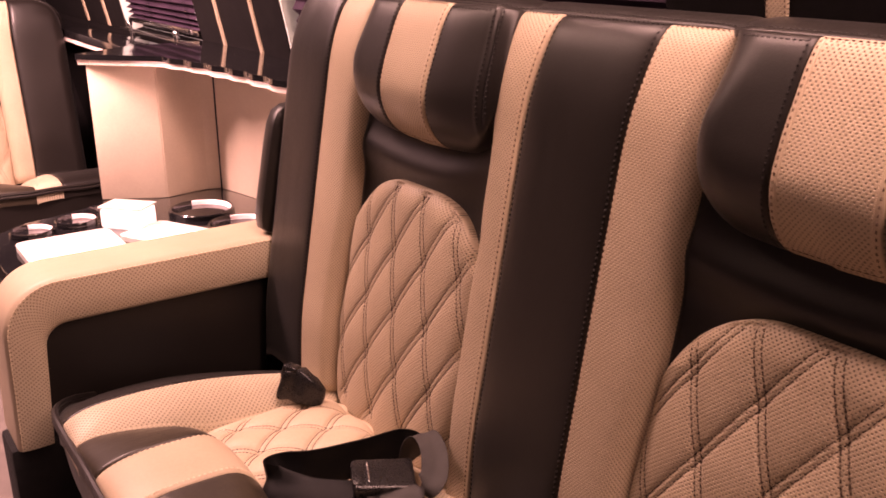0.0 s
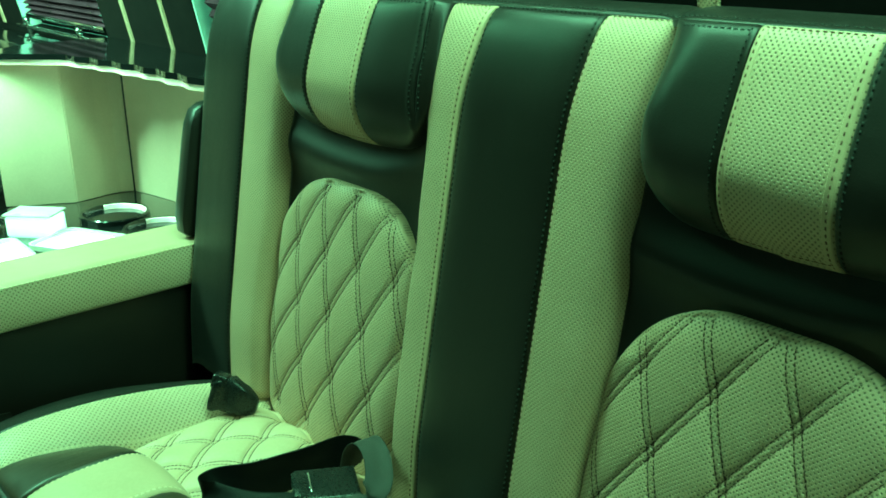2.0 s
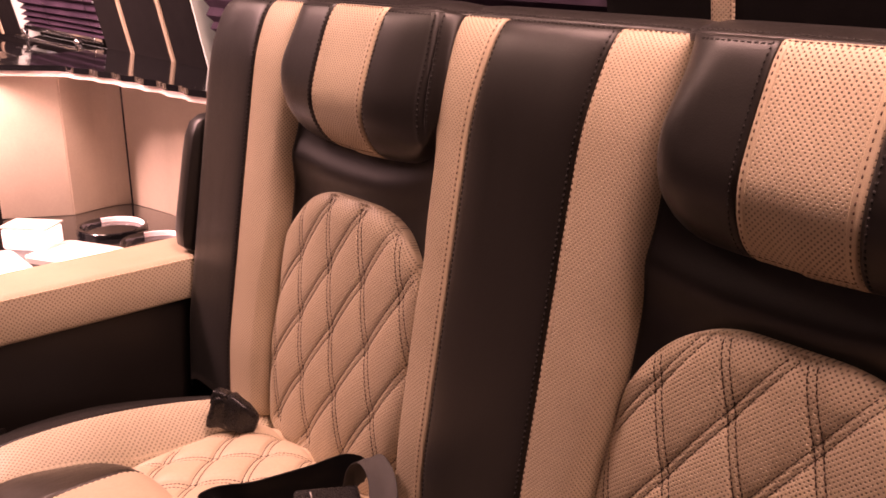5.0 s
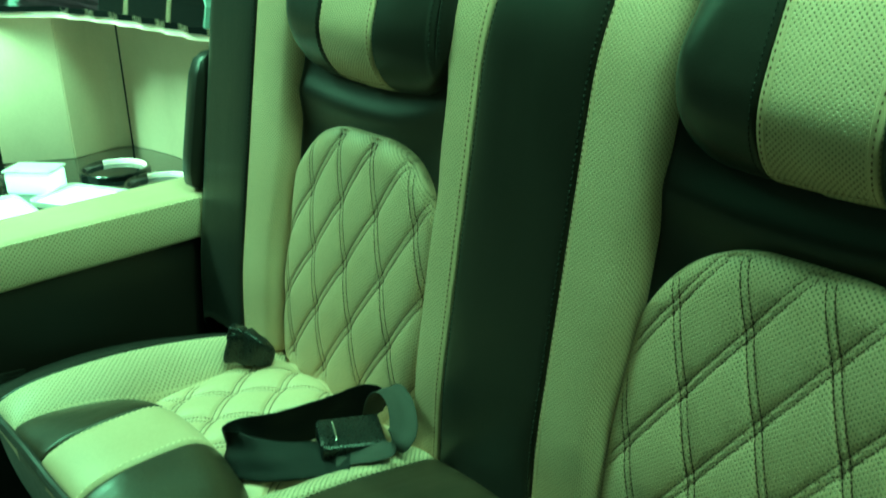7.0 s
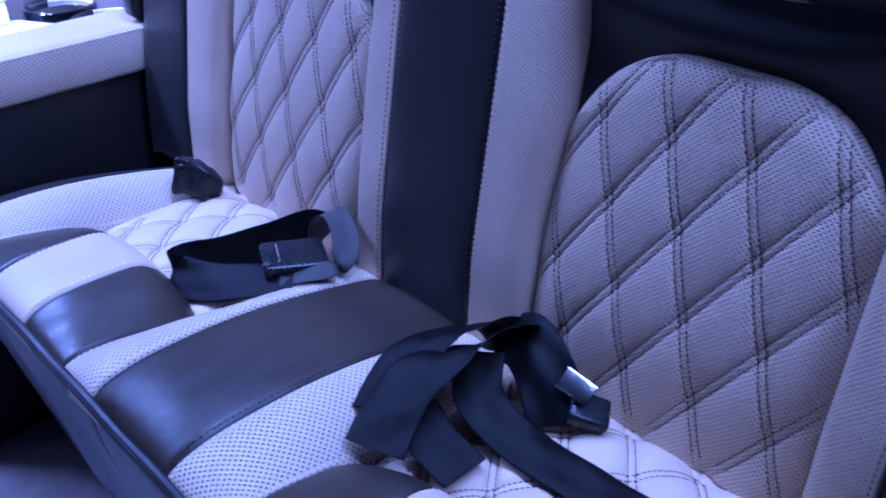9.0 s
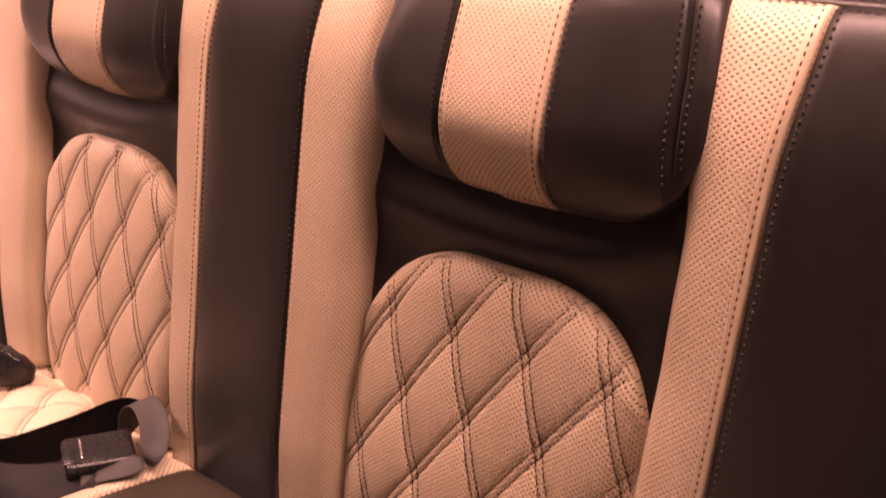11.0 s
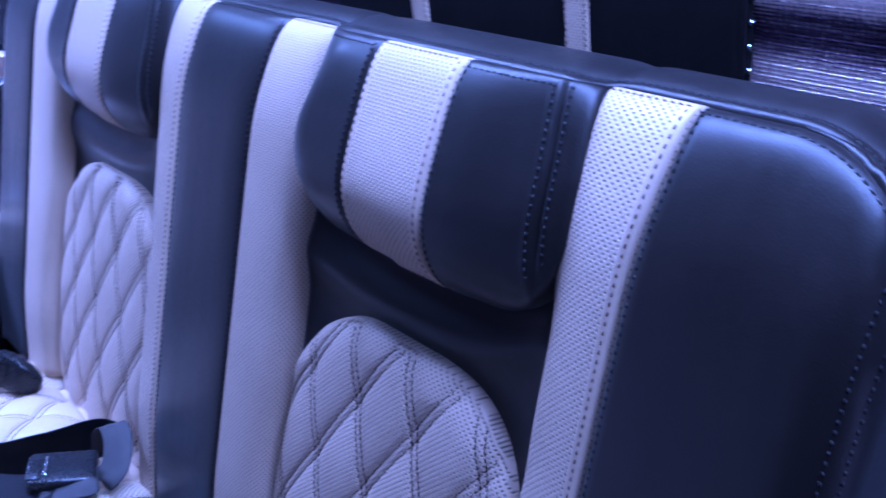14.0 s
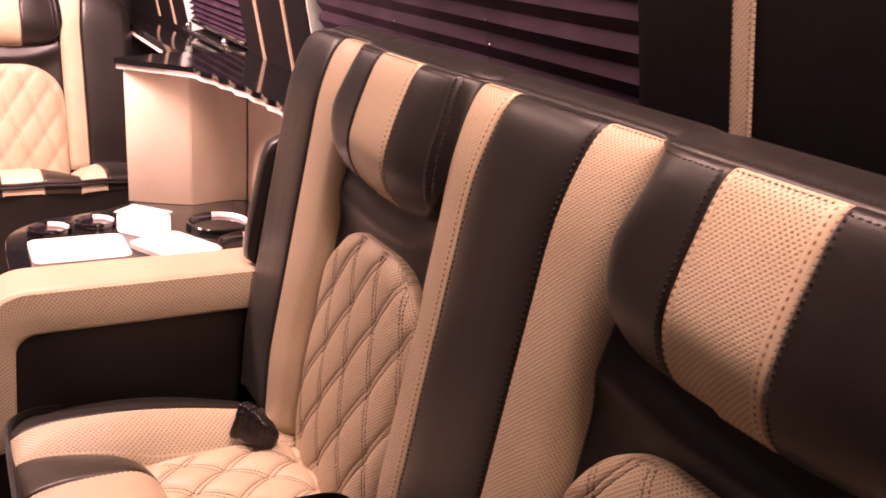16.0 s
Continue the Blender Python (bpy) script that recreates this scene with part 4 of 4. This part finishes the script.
for k in range(12):
    bm = bmesh.new()
    bmesh.ops.create_icosphere(bm, subdivisions=2, radius=0.0026, matrix=WALL @ pose(0.535, 0.006, -0.03 + 0.0165 * k))
    part("stud", bm, CHROME, shade, "bright stud")

# ---- near bench ----
build_bench(IDENT, "tan and dark brown leather bench with quilted diamond panels")

# padded wing at the end of the backrest
wing = thing("side_wing", (-0.495, -0.06, 0.565), "dark leather padded wing beside the bench back", "armrest wing")
bm = bmesh.new()
bmesh.ops.create_cube(bm, size=1)
bmesh.ops.subdivide_edges(bm, edges=list(bm.edges), cuts=6, use_grid_fill=True)
for v in bm.verts:
    x, y, z = v.co * 2
    w = 1 - 0.10 * (x * x) * (1 - z * z) * 0.3
    n = (abs(x) ** 6 + abs(y) ** 6 + abs(z) ** 6) ** (1 / 6)
    x, y, z = x / n, y / n, z / n
    px, py, pz = -0.500 + 0.018 * x, -0.040 + 0.062 * y * w, 0.661 + 0.098 * z
    v.co = (px, py + (pz - 0.562) * 0.20 - 0.004, pz)
part("pad", bm, DARK, wing, "dark brown leather pad")

# ---- armrest panel ----
arm = thing("armrest", (-0.52, -0.2, 0.0), "perforated tan leather arch armrest over a black panel", "armrest")


def arch(y_front, z_top, r, z_low, slope, n=14):
    pts = [(0.10, z_top), (-0.10, z_top), (-0.25, z_top), (y_front + r, z_top)]
    for a in np.linspace(math.pi / 2, math.pi, n)[1:]:
        pts.append((y_front + r + r * math.cos(a), z_top - r + r * math.sin(a)))
    for z in np.linspace(z_top - r, z_low, 8)[1:]:
        pts.append((y_front - slope * (z_top - r - z), z))
    return pts


outer, inner = arch(-0.470, 0.562, 0.075, 0.325, 0.03), arch(-0.419, 0.497, 0.030, 0.325, 0.06)
verts, faces, uvs = [], [], []
section = []
for (yo, zo), (yi, zi) in zip(outer, inner):
    oy, oz = yo, zo
    dy, dz = (yi - yo), (zi - zo)
    L = math.hypot(dy, dz)
    dy, dz = dy / L, dz / L
    row = [(-0.5750, oy, oz), (-0.4920, oy, oz), (-0.4855, oy + dy * 0.0012, oz + dz * 0.0012), (-0.4815, oy + dy * 0.005, oz + dz * 0.005), (-0.4800, oy + dy * 0.011, oz + dz * 0.011), (-0.4790, oy + dy * L * 0.5, oz + dz * L * 0.5), (-0.4800, yi - dy * 0.006, zi - dz * 0.006), (-0.4825, yi - dy * 0.001, zi - dz * 0.001), (-0.4880, yi, zi), (-0.5020, yi, zi)]
    section.append(row)
run = 0.0
for j, row in enumerate(section):
    if j:
        run += math.dist(row[0], section[j - 1][0])
    acc = 0.0
    for i, p in enumerate(row):
        if i:
            acc += math.dist(p, row[i - 1])
        verts.append(p)
        uvs.append((run, acc))
k = len(section[0])


def cover_strip(name, first, last, mat, note):
    n = last - first + 1
    pick = [j * k + i for j in range(len(section)) for i in range(first, last + 1)]
    quads = [(j * n + i, j * n + i + 1, (j + 1) * n + i + 1, (j + 1) * n + i) for j in range(len(section) - 1) for i in range(n - 1)]
    return mesh_part(name, [verts[i] for i in pick], quads, mat, arm, note, [uvs[i] for i in pick])


cover_strip("top_cover", 0, 3, TAN, "smooth tan leather top cover")
cover = cover_strip("cover", 3, k - 1, TAN_SEAT_LIT, "perforated tan leather side cover")
sv, sf = stitch_mesh([([(r[3][0] + 0.0006, r[3][1], r[3][2] + 0.0004) for r in section], [(0.7, 0, 0.7)] * len(section))], length=0.0046, gap=0.0022, width=0.0018, height=0.0012)
tagged(mesh_part("stitching", sv, sf, THREAD_TAN, cover, "tan stitching"), kind="stuff")
part("inner_panel", box_bm(-0.515, -0.495, -0.440, 0.12, 0.30, 0.508), DARK, arm, "black leather inner panel", bevel=0.003)
part("base", box_bm(-0.560, -0.4855, -0.484, 0.12, 0.0, 0.327), CARPET, arm, "black carpeted base", bevel=0.006)

# ---- lit console behind the armrest ----
console = thing("bar_console", (-0.74, -0.12, 0.0), "glossy black console with lit cup holders and trays", "console")
CON_Z = 0.460
outline = [(-0.577, -0.405), (-0.94, -0.405)] + [(-0.98 - 0.16 * math.sin(k), -0.245 - 0.16 * math.cos(k)) for k in np.linspace(0.2, 1.45, 9)] + [(-1.16, -0.20), (-1.23, -0.10), (-1.30, 0.15), (-0.577, 0.15)]
for name, z0, z1, grow, mat, note in (("worktop", CON_Z - 0.03, CON_Z, 1.0, BLACK_GLASS, "glossy black worktop"), ("body", 0.0, CON_Z - 0.031, 0.97, CARPET, "black console body")):
    bm = bmesh.new()
    low_ring, high_ring = ([bm.verts.new((-0.85 + (x + 0.85) * grow, -0.12 + (y + 0.12) * grow, z)) for x, y in outline] for z in (z0, z1))
    bm.faces.new(high_ring), bm.faces.new(low_ring[::-1])
    for i in range(len(outline)):
        k = (i + 1) % len(outline)
        bm.faces.new((low_ring[i], low_ring[k], high_ring[k], high_ring[i]))
    part(name, bm, mat, console, note, bevel=0.004)


def lit_tray(x, y, turn, wide, deep, h, label, floor=0.004):
    """A rounded acrylic tray: a frosted rim round a lit floor."""
    tray = thing("lit_tray", (x, y, CON_Z), label, "tray")
    m = pose(x, y, CON_Z, 0, 0, turn)
    r = 0.018
    for name, mat, sizes, note in (("rim", FROSTED, ((0, 0.001), (0, h), (0.005, h), (0.005, 0.001)), "frosted acrylic rim"), ("floor", ACRYLIC, ((0.0055, 0.001), (0.0055, floor)), "glowing white acrylic")):
        bm = bmesh.new()
        loops = []
        for inset, z in sizes:
            loop = []
            for sx, sy, a0 in ((1, 1, 0), (-1, 1, 90), (-1, -1, 180), (1, -1, 270)):
                for ang in np.radians(np.linspace(a0, a0 + 90, 6)):
                    rr = r - inset
                    loop.append(bm.verts.new(m @ Vector((sx * (wide / 2 - r) + rr * math.cos(ang), sy * (deep / 2 - r) + rr * math.sin(ang), z))))
            loops.append(loop)
        for l0, l1 in zip(loops, loops[1:]):
            for i in range(len(l0)):
                bm.faces.new((l0[i], l0[(i + 1) % len(l0)], l1[(i + 1) % len(l0)], l1[i]))
        if name == "floor":
            bm.faces.new(loops[-1])
        part(name, bm, mat, tray, note)
    return tray


lit_tray(-0.900, -0.285, 0, 0.135, 0.165, 0.012, "shallow lit acrylic tray on the console")
lit_tray(-0.875, -0.118, 28, 0.150, 0.110, 0.010, "small lit acrylic tray on the console")
box = thing("lit_ice_box", (-0.990, -0.155, CON_Z), "raised glowing acrylic ice box on the console", "ice box")
bx = pose(-0.990, -0.155, CON_Z, 0, 0, 42)
part("shell", box_bm(-0.044, 0.044, -0.028, 0.028, 0.001, 0.040, bx), ACRYLIC, box, "glowing white acrylic", bevel=0.007, segments=3)
part("lid", box_bm(-0.046, 0.046, -0.030, 0.030, 0.0405, 0.045, bx), FROSTED, box, "frosted lid", bevel=0.002)


def cup_holder(x, y, r, label, mat=RING):
    cup = thing("cup_holder", (x, y, CON_Z), label, "cup holder", "cup holders in the console")
    for name, ring, m_, note in (("rim", ((r, 0.0005), (r, 0.009), (r * 0.97, 0.011), (r * 0.90, 0.011), (r * 0.885, 0.009), (r * 0.87, 0.0012)), BLACK_GLASS, "glossy black rim"), ("light_ring", ((r * 0.895, 0.0104), (r * 0.87, 0.009), (r * 0.85, 0.0012)), mat, "lit crescent of the inner wall"), ("well", ((r * 0.87, 0.0012), (r * 0.80, 0.0008), (r * 0.01, 0.0008)), BLACK_GLASS, "dark well")):
        bm = bmesh.new()
        rows = [[bm.verts.new((x + rr * math.cos(a), y + rr * math.sin(a), CON_Z + zz)) for a in np.linspace(0, 2 * math.pi, 40, endpoint=False)] for rr, zz in ring]
        for l0, l1 in zip(rows, rows[1:]):
            for i in range(40):
                if name != "light_ring" or 3 <= i < 20:
                    bm.faces.new((l0[i], l0[(i + 1) % 40], l1[(i + 1) % 40], l1[i]))
        bmesh.ops.delete(bm, geom=[v for v in bm.verts if not v.link_faces], context="VERTS")
        part(name, bm, m_, cup, note)


cup_holder(-1.000, -0.005, 0.066, "cup holder with a lit ring in the console")
cup_holder(-0.855, 0.020, 0.066, "cup holder with a lit ring in the console")
cup_holder(-1.065, -0.235, 0.040, "small lit cup holder in the console")
cup_holder(-1.040, -0.322, 0.040, "small lit cup holder in the console")

# ---- bar cabinet ----
bar = thing("bar_cabinet", (-0.95, 0.02, 0.53), "cream leatherette bar cabinet with a wavy black lit counter", "bar cabinet")
plan = [(-1.33, 0.16), (-1.30, -0.02), (-1.214, -0.145), (-1.150, -0.025)]
curve = [(-1.150, -0.025), (-1.158, 0.008), (-1.166, 0.040), (-1.168, 0.072), (-1.158, 0.098)]
tail = [(-1.158, 0.098), (-1.10, 0.112), (-1.03, 0.124), (-0.80, 0.132), (-0.52, 0.140)]


def fence(name, line, z0, z1, mat, note, thick=0.012):
    """An upright board that follows a line on the plan."""
    verts, faces = [], []
    n = len(line)
    for j, (x, y) in enumerate(line):
        x0, y0 = line[max(j - 1, 0)]
        x1, y1 = line[min(j + 1, n - 1)]
        L = math.hypot(x1 - x0, y1 - y0)
        nx, ny = -(y1 - y0) / L * thick, (x1 - x0) / L * thick
        verts += [(x, y, z0), (x, y, z1), (x + nx, y + ny, z1), (x + nx, y + ny, z0)]
    for j in range(n - 1):
        a, b = 4 * j, 4 * j + 4
        faces += [(a, b, b + 1, a + 1), (a + 1, b + 1, b + 2, a + 2), (a + 2, b + 2, b + 3, a + 3), (a + 3, b + 3, b, a)]
    faces += [(0, 1, 2, 3), (4 * n - 1, 4 * n - 2, 4 * n - 3, 4 * n - 4)]
    bm = bmesh.new()
    vs = [bm.verts.new(v) for v in verts]
    for f in faces:
        bm.faces.new([vs[i] for i in f])
    return part(name, bm, mat, bar, note, bevel=0.0015)


fence("side_panel", plan[1:], CON_Z, 0.7455, CABINET, "cream leatherette side")
fence("front_panel", [(x + 0.001, y + 0.002) for x, y in curve], CON_Z, 0.7455, CABINET, "curved cream leatherette front")
fence("door", [(x + 0.004, y + 0.004) for x, y in tail], CON_Z, 0.7455, CABINET, "cream leatherette door with a dark joint")
fence("side_panel", [plan[0], plan[1]], CON_Z, 0.7455, CABINET, "cream leatherette side")


def counter_edge(n=240):
    """The wavy front edge of the counter."""
    knots = np.array([(-1.33, 0.16), (-1.31, -0.03), (-1.222, -0.163), (-1.098, -0.038), (-1.03, -0.020), (-0.96, -0.006), (-0.81, 0.014), (-0.64, 0.020), (-0.52, 0.05), (-0.50, 0.12)])
    run = np.concatenate([[0], np.cumsum(np.hypot(*np.diff(knots, axis=0).T))])
    s = np.linspace(0, run[-1], n)
    pts = np.stack([np.interp(s, run, knots[:, k]) for k in range(2)], 1)
    for j in range(n):
        if s[j] > run[3]:
            pts[j, 1] += 0.0035 * math.sin((s[j] - run[3]) * 2 * math.pi / 0.075)
    return pts


edge = counter_edge()
bm = bmesh.new()
rings = [[bm.verts.new((x, y, z)) for x, y in list(edge) + [(-0.50, 0.14), (-1.33, 0.17)]] for z in (0.757, 0.768)]
for i in range(len(rings[0])):
    k = (i + 1) % len(rings[0])
    bm.faces.new((rings[0][i], rings[0][k], rings[1][k], rings[1][i]))
bm.faces.new(rings[1]), bm.faces.new(rings[0][::-1])
part("counter", bm, BLACK_GLASS, bar, "glossy black counter with a wavy edge")
for z0, z1, mat, off, name, note in ((0.7465, 0.7565, LED, 0.004, "led_edge", "lit acrylic edge"),):
    verts, faces = [], []
    pts = edge[20:228]
    for j, (x, y) in enumerate(pts):
        x0, y0 = pts[max(j - 1, 0)]
        x1, y1 = pts[min(j + 1, len(pts) - 1)]
        L = math.hypot(x1 - x0, y1 - y0)
        nx, ny = -(y1 - y0) / L, (x1 - x0) / L
        verts += [(x + nx * off, y + ny * off, z0), (x + nx * off, y + ny * off, z1), (x + nx * 0.03, y + ny * 0.03, z1), (x + nx * 0.03, y + ny * 0.03, z0)]
    for j in range(len(pts) - 1):
        a, b = 4 * j, 4 * j + 4
        faces += [(a, b, b + 1, a + 1), (a + 1, b + 1, b + 2, a + 2), (a + 2, b + 2, b + 3, a + 3), (a + 3, b + 3, b, a)]
    mesh_part(name, verts, faces, mat, bar, note, smooth=False)

# ledge with a lit edge on the wall past the bar
ledge = thing("wall_ledge", (-2.1, 0.09, 0.712), "black wall ledge with a lit lower edge", "ledge")
part("board", box_bm(-2.85, -1.36, 0.045, 0.15, 0.712, 0.735), BLACK_GLASS, ledge, "black glossy board", bevel=0.003)
part("led_edge", box_bm(-2.30, -1.80, 0.048, 0.056, 0.701, 0.7115), LED, ledge, "lit edge")

# ---- second bench at the front of the cabin ----
# its cushions slope up towards the front
slope = Matrix(((1.07, 0, 0, 0), (0, 1, 0, 0), (0, -0.085, 1.0, 0), (0, 0, 0, 1)))
build_bench(Matrix.Translation((-2.20, -0.730, -0.095)) @ pose(0, 0, 0, 0, 0, 90) @ slope, "tan and dark leather bench across the front of the cabin", step=2.2, foot=0.095)

# ---- seat belts ----
belt = thing("seat_belt", (-0.03, -0.2, 0.40), "black lap belt looped with its buckle on the cushion", "seat belt", "seat belts")
ribbon("strap", [(-0.050, -0.112, 0.408), (-0.056, -0.130, 0.426), (-0.066, -0.182, 0.424), (-0.084, -0.232, 0.419), (-0.101, -0.262, 0.416), (-0.098, -0.280, 0.414), (-0.078, -0.277, 0.414), (-0.046, -0.258, 0.415), (-0.012, -0.228, 0.420), (0.014, -0.200, 0.426)],
       [(0.0, 0.1, 1), (0.0, 0.15, 1), (0, 0.2, 1), (-0.1, 0.25, 1), (-0.3, 0.35, 0.8), (-0.45, 0.45, 0.7), (-0.5, 0.5, 0.62), (-0.55, 0.55, 0.45), (-0.62, 0.6, 0.3), (-0.66, 0.66, 0.2)], 0.046, WEB, belt, "black webbing loop")
ribbon("tail", [(0.004, -0.211, 0.424), (0.022, -0.188, 0.428), (0.034, -0.164, 0.431), (0.033, -0.146, 0.438), (0.018, -0.133, 0.449), (0.000, -0.126, 0.458), (-0.018, -0.124, 0.460), (-0.034, -0.126, 0.446), (-0.044, -0.126, 0.414)],
       [(-0.66, 0.66, 0.2), (-0.45, 0.8, 0.2), (0.05, 0.95, 0.2), (0.4, 0.85, 0.05), (0.45, 0.85, -0.1), (0.4, 0.85, -0.15), (0.2, 0.9, 0), (0.0, 1, 0), (0.0, 1, 0)], 0.030, WEB_GREY, belt, "grey webbing")
bk = pose(-0.008, -0.186, 0.428, -4, 10, -26)
b = part("buckle", box_bm(-0.024, 0.024, -0.032, 0.036, -0.011, 0.011, bk), PLASTIC, belt, "black plastic buckle", bevel=0.005, segments=3)
part("button", box_bm(-0.017, 0.017, -0.0335, -0.020, 0.0090, 0.0122, bk), PLASTIC, b, "release button", bevel=0.0012)
part("slot", box_bm(-0.017, 0.012, -0.0165, -0.0145, 0.0098, 0.0116, bk), CHROME, b, "bright slot edge", bevel=0.0006)

stalk = thing("belt_buckle", (-0.26, -0.14, 0.40), "black buckle stalk in the crease of the seat", "seat belt", "seat belts")
sleeve = bmesh.new()
bmesh.ops.create_cube(sleeve, size=2)
bmesh.ops.subdivide_edges(sleeve, edges=list(sleeve.edges), cuts=7, use_grid_fill=True)
sm = pose(-0.268, -0.149, 0.419, -12, 14, 38)
for v in sleeve.verts:
    x, y, z = v.co
    n = (abs(x) ** 5 + abs(y) ** 5 + abs(z) ** 5) ** 0.2
    x, y, z = x / n, y / n, z / n
    fat = 1 - 0.35 * smooth_step(-0.2, 1.0, x) + 0.05 * math.sin(9 * x + 4 * z)
    v.co = sm @ Vector((0.031 * x, 0.013 * y * fat - 0.003 * math.sin(5 * x), 0.023 * z * fat - 0.006 * x * x))
part("sleeve", sleeve, PLASTIC, stalk, "lumpy black sleeve")
part("buckle", box_bm(-0.033, -0.012, -0.010, 0.010, 0.004, 0.0235, sm), PLASTIC, stalk, "black plastic buckle", bevel=0.004, segments=3)

belt2 = thing("seat_belt", (0.30, -0.2, 0.40), "black lap belt heaped on the cushion", "seat belt", "seat belts")
ribbon("strap", [(0.288, -0.118, 0.418), (0.281, -0.134, 0.448), (0.268, -0.160, 0.456), (0.255, -0.198, 0.454), (0.249, -0.236, 0.449), (0.256, -0.272, 0.436), (0.268, -0.302, 0.420)],
       [(0.5, 0.2, 0.8), (0.55, 0.2, 0.75), (0.65, 0.35, 0.65), (0.8, 0.45, 0.3), (0.87, 0.48, 0.05), (0.85, 0.52, 0.0), (0.72, 0.68, -0.1)], 0.052, WEB, belt2, "black webbing fold", crumple=0.0016)
ribbon("strap", [(0.270, -0.112, 0.410), (0.245, -0.132, 0.444), (0.226, -0.172, 0.449), (0.218, -0.212, 0.445), (0.226, -0.248, 0.438), (0.240, -0.275, 0.428)],
       [(0.8, 0.4, 0.3), (0.8, 0.5, 0.35), (0.8, 0.5, 0.3), (0.85, 0.4, 0.2), (0.9, 0.3, 0.1), (0.9, 0.2, 0.0)], 0.048, WEB, belt2, "black webbing fold", crumple=0.0014)
ribbon("strap", [(0.262, -0.172, 0.446), (0.285, -0.200, 0.432), (0.320, -0.207, 0.419), (0.370, -0.204, 0.411), (0.425, -0.198, 0.408), (0.480, -0.196, 0.407)],
       [(0.3, 0.9, 0.3), (0.1, 0.95, 0.25), (0.0, 1, 0.1), (0.0, 1, 0.05), (0.05, 1, 0), (0.05, 1, 0)], 0.044, WEB, belt2, "black webbing tail", crumple=0.0009)
ribbon("strap", [(0.258, -0.250, 0.426), (0.290, -0.258, 0.418), (0.332, -0.262, 0.412)], [(0.25, 0.95, 0.1), (0.2, 0.95, 0.1), (0.25, 0.95, 0.1)], 0.044, WEB, belt2, "black webbing end")
ribbon("strap", [(0.262, -0.138, 0.446), (0.288, -0.142, 0.456), (0.314, -0.150, 0.447), (0.334, -0.158, 0.430), (0.346, -0.166, 0.410)], [(0.2, 0.75, 0.6), (0.25, 0.75, 0.6), (0.35, 0.75, 0.6), (0.4, 0.75, 0.5), (0.4, 0.8, 0.4)], 0.054, WEB, belt2, "black webbing fold", crumple=0.0016)
part("tongue", box_bm(-0.016, 0.014, -0.010, 0.010, -0.0014, 0.0014, pose(0.350, -0.146, 0.443, 38, 22, 15)), CHROME, belt2, "bright metal tongue", bevel=0.001)
part("buckle", box_bm(-0.018, 0.018, -0.015, 0.015, -0.008, 0.008, pose(0.360, -0.142, 0.420, 20, 20, 40)), PLASTIC, belt2, "black plastic buckle", bevel=0.005, segments=3)

# ---- cabinet with a lit edge at the other end of the bench ----
side = thing("side_cabinet", (0.95, -0.05, 0.0), "black cabinet with a lit edge beside the bench", "cabinet")
part("body", box_bm(0.785, 1.30, -0.10, 0.14, 0.0, 0.80), BLACK_GLASS, side, "glossy black body", bevel=0.004)
part("led_edge", box_bm(0.772, 0.784, -0.03, -0.022, 0.30, 0.80), LED, side, "lit edge")

# ---- ceiling lights ----
for x0, x1, y0, y1, z in ((-0.39, 1.31, -0.235, -0.015, 1.510), (-1.62, -0.50, -0.56, -0.44, 1.646)):
    lampf = thing("ceiling_light", ((x0 + x1) / 2, (y0 + y1) / 2, z + 0.02), "slim ceiling light strip with a white diffuser", "ceiling light", "ceiling lights")
    part("housing", box_bm(x0 - 0.03, x1 + 0.03, y0, y1, z, z + 0.05 if z < 1.6 else 1.78), CHROME, lampf, "silver housing", bevel=0.004)
    part("diffuser", box_bm(x0, x1, y0 + 0.02, y1 - 0.02, z - 0.008, z - 0.001), ACRYLIC, lampf, "lit diffuser", bevel=0.002)
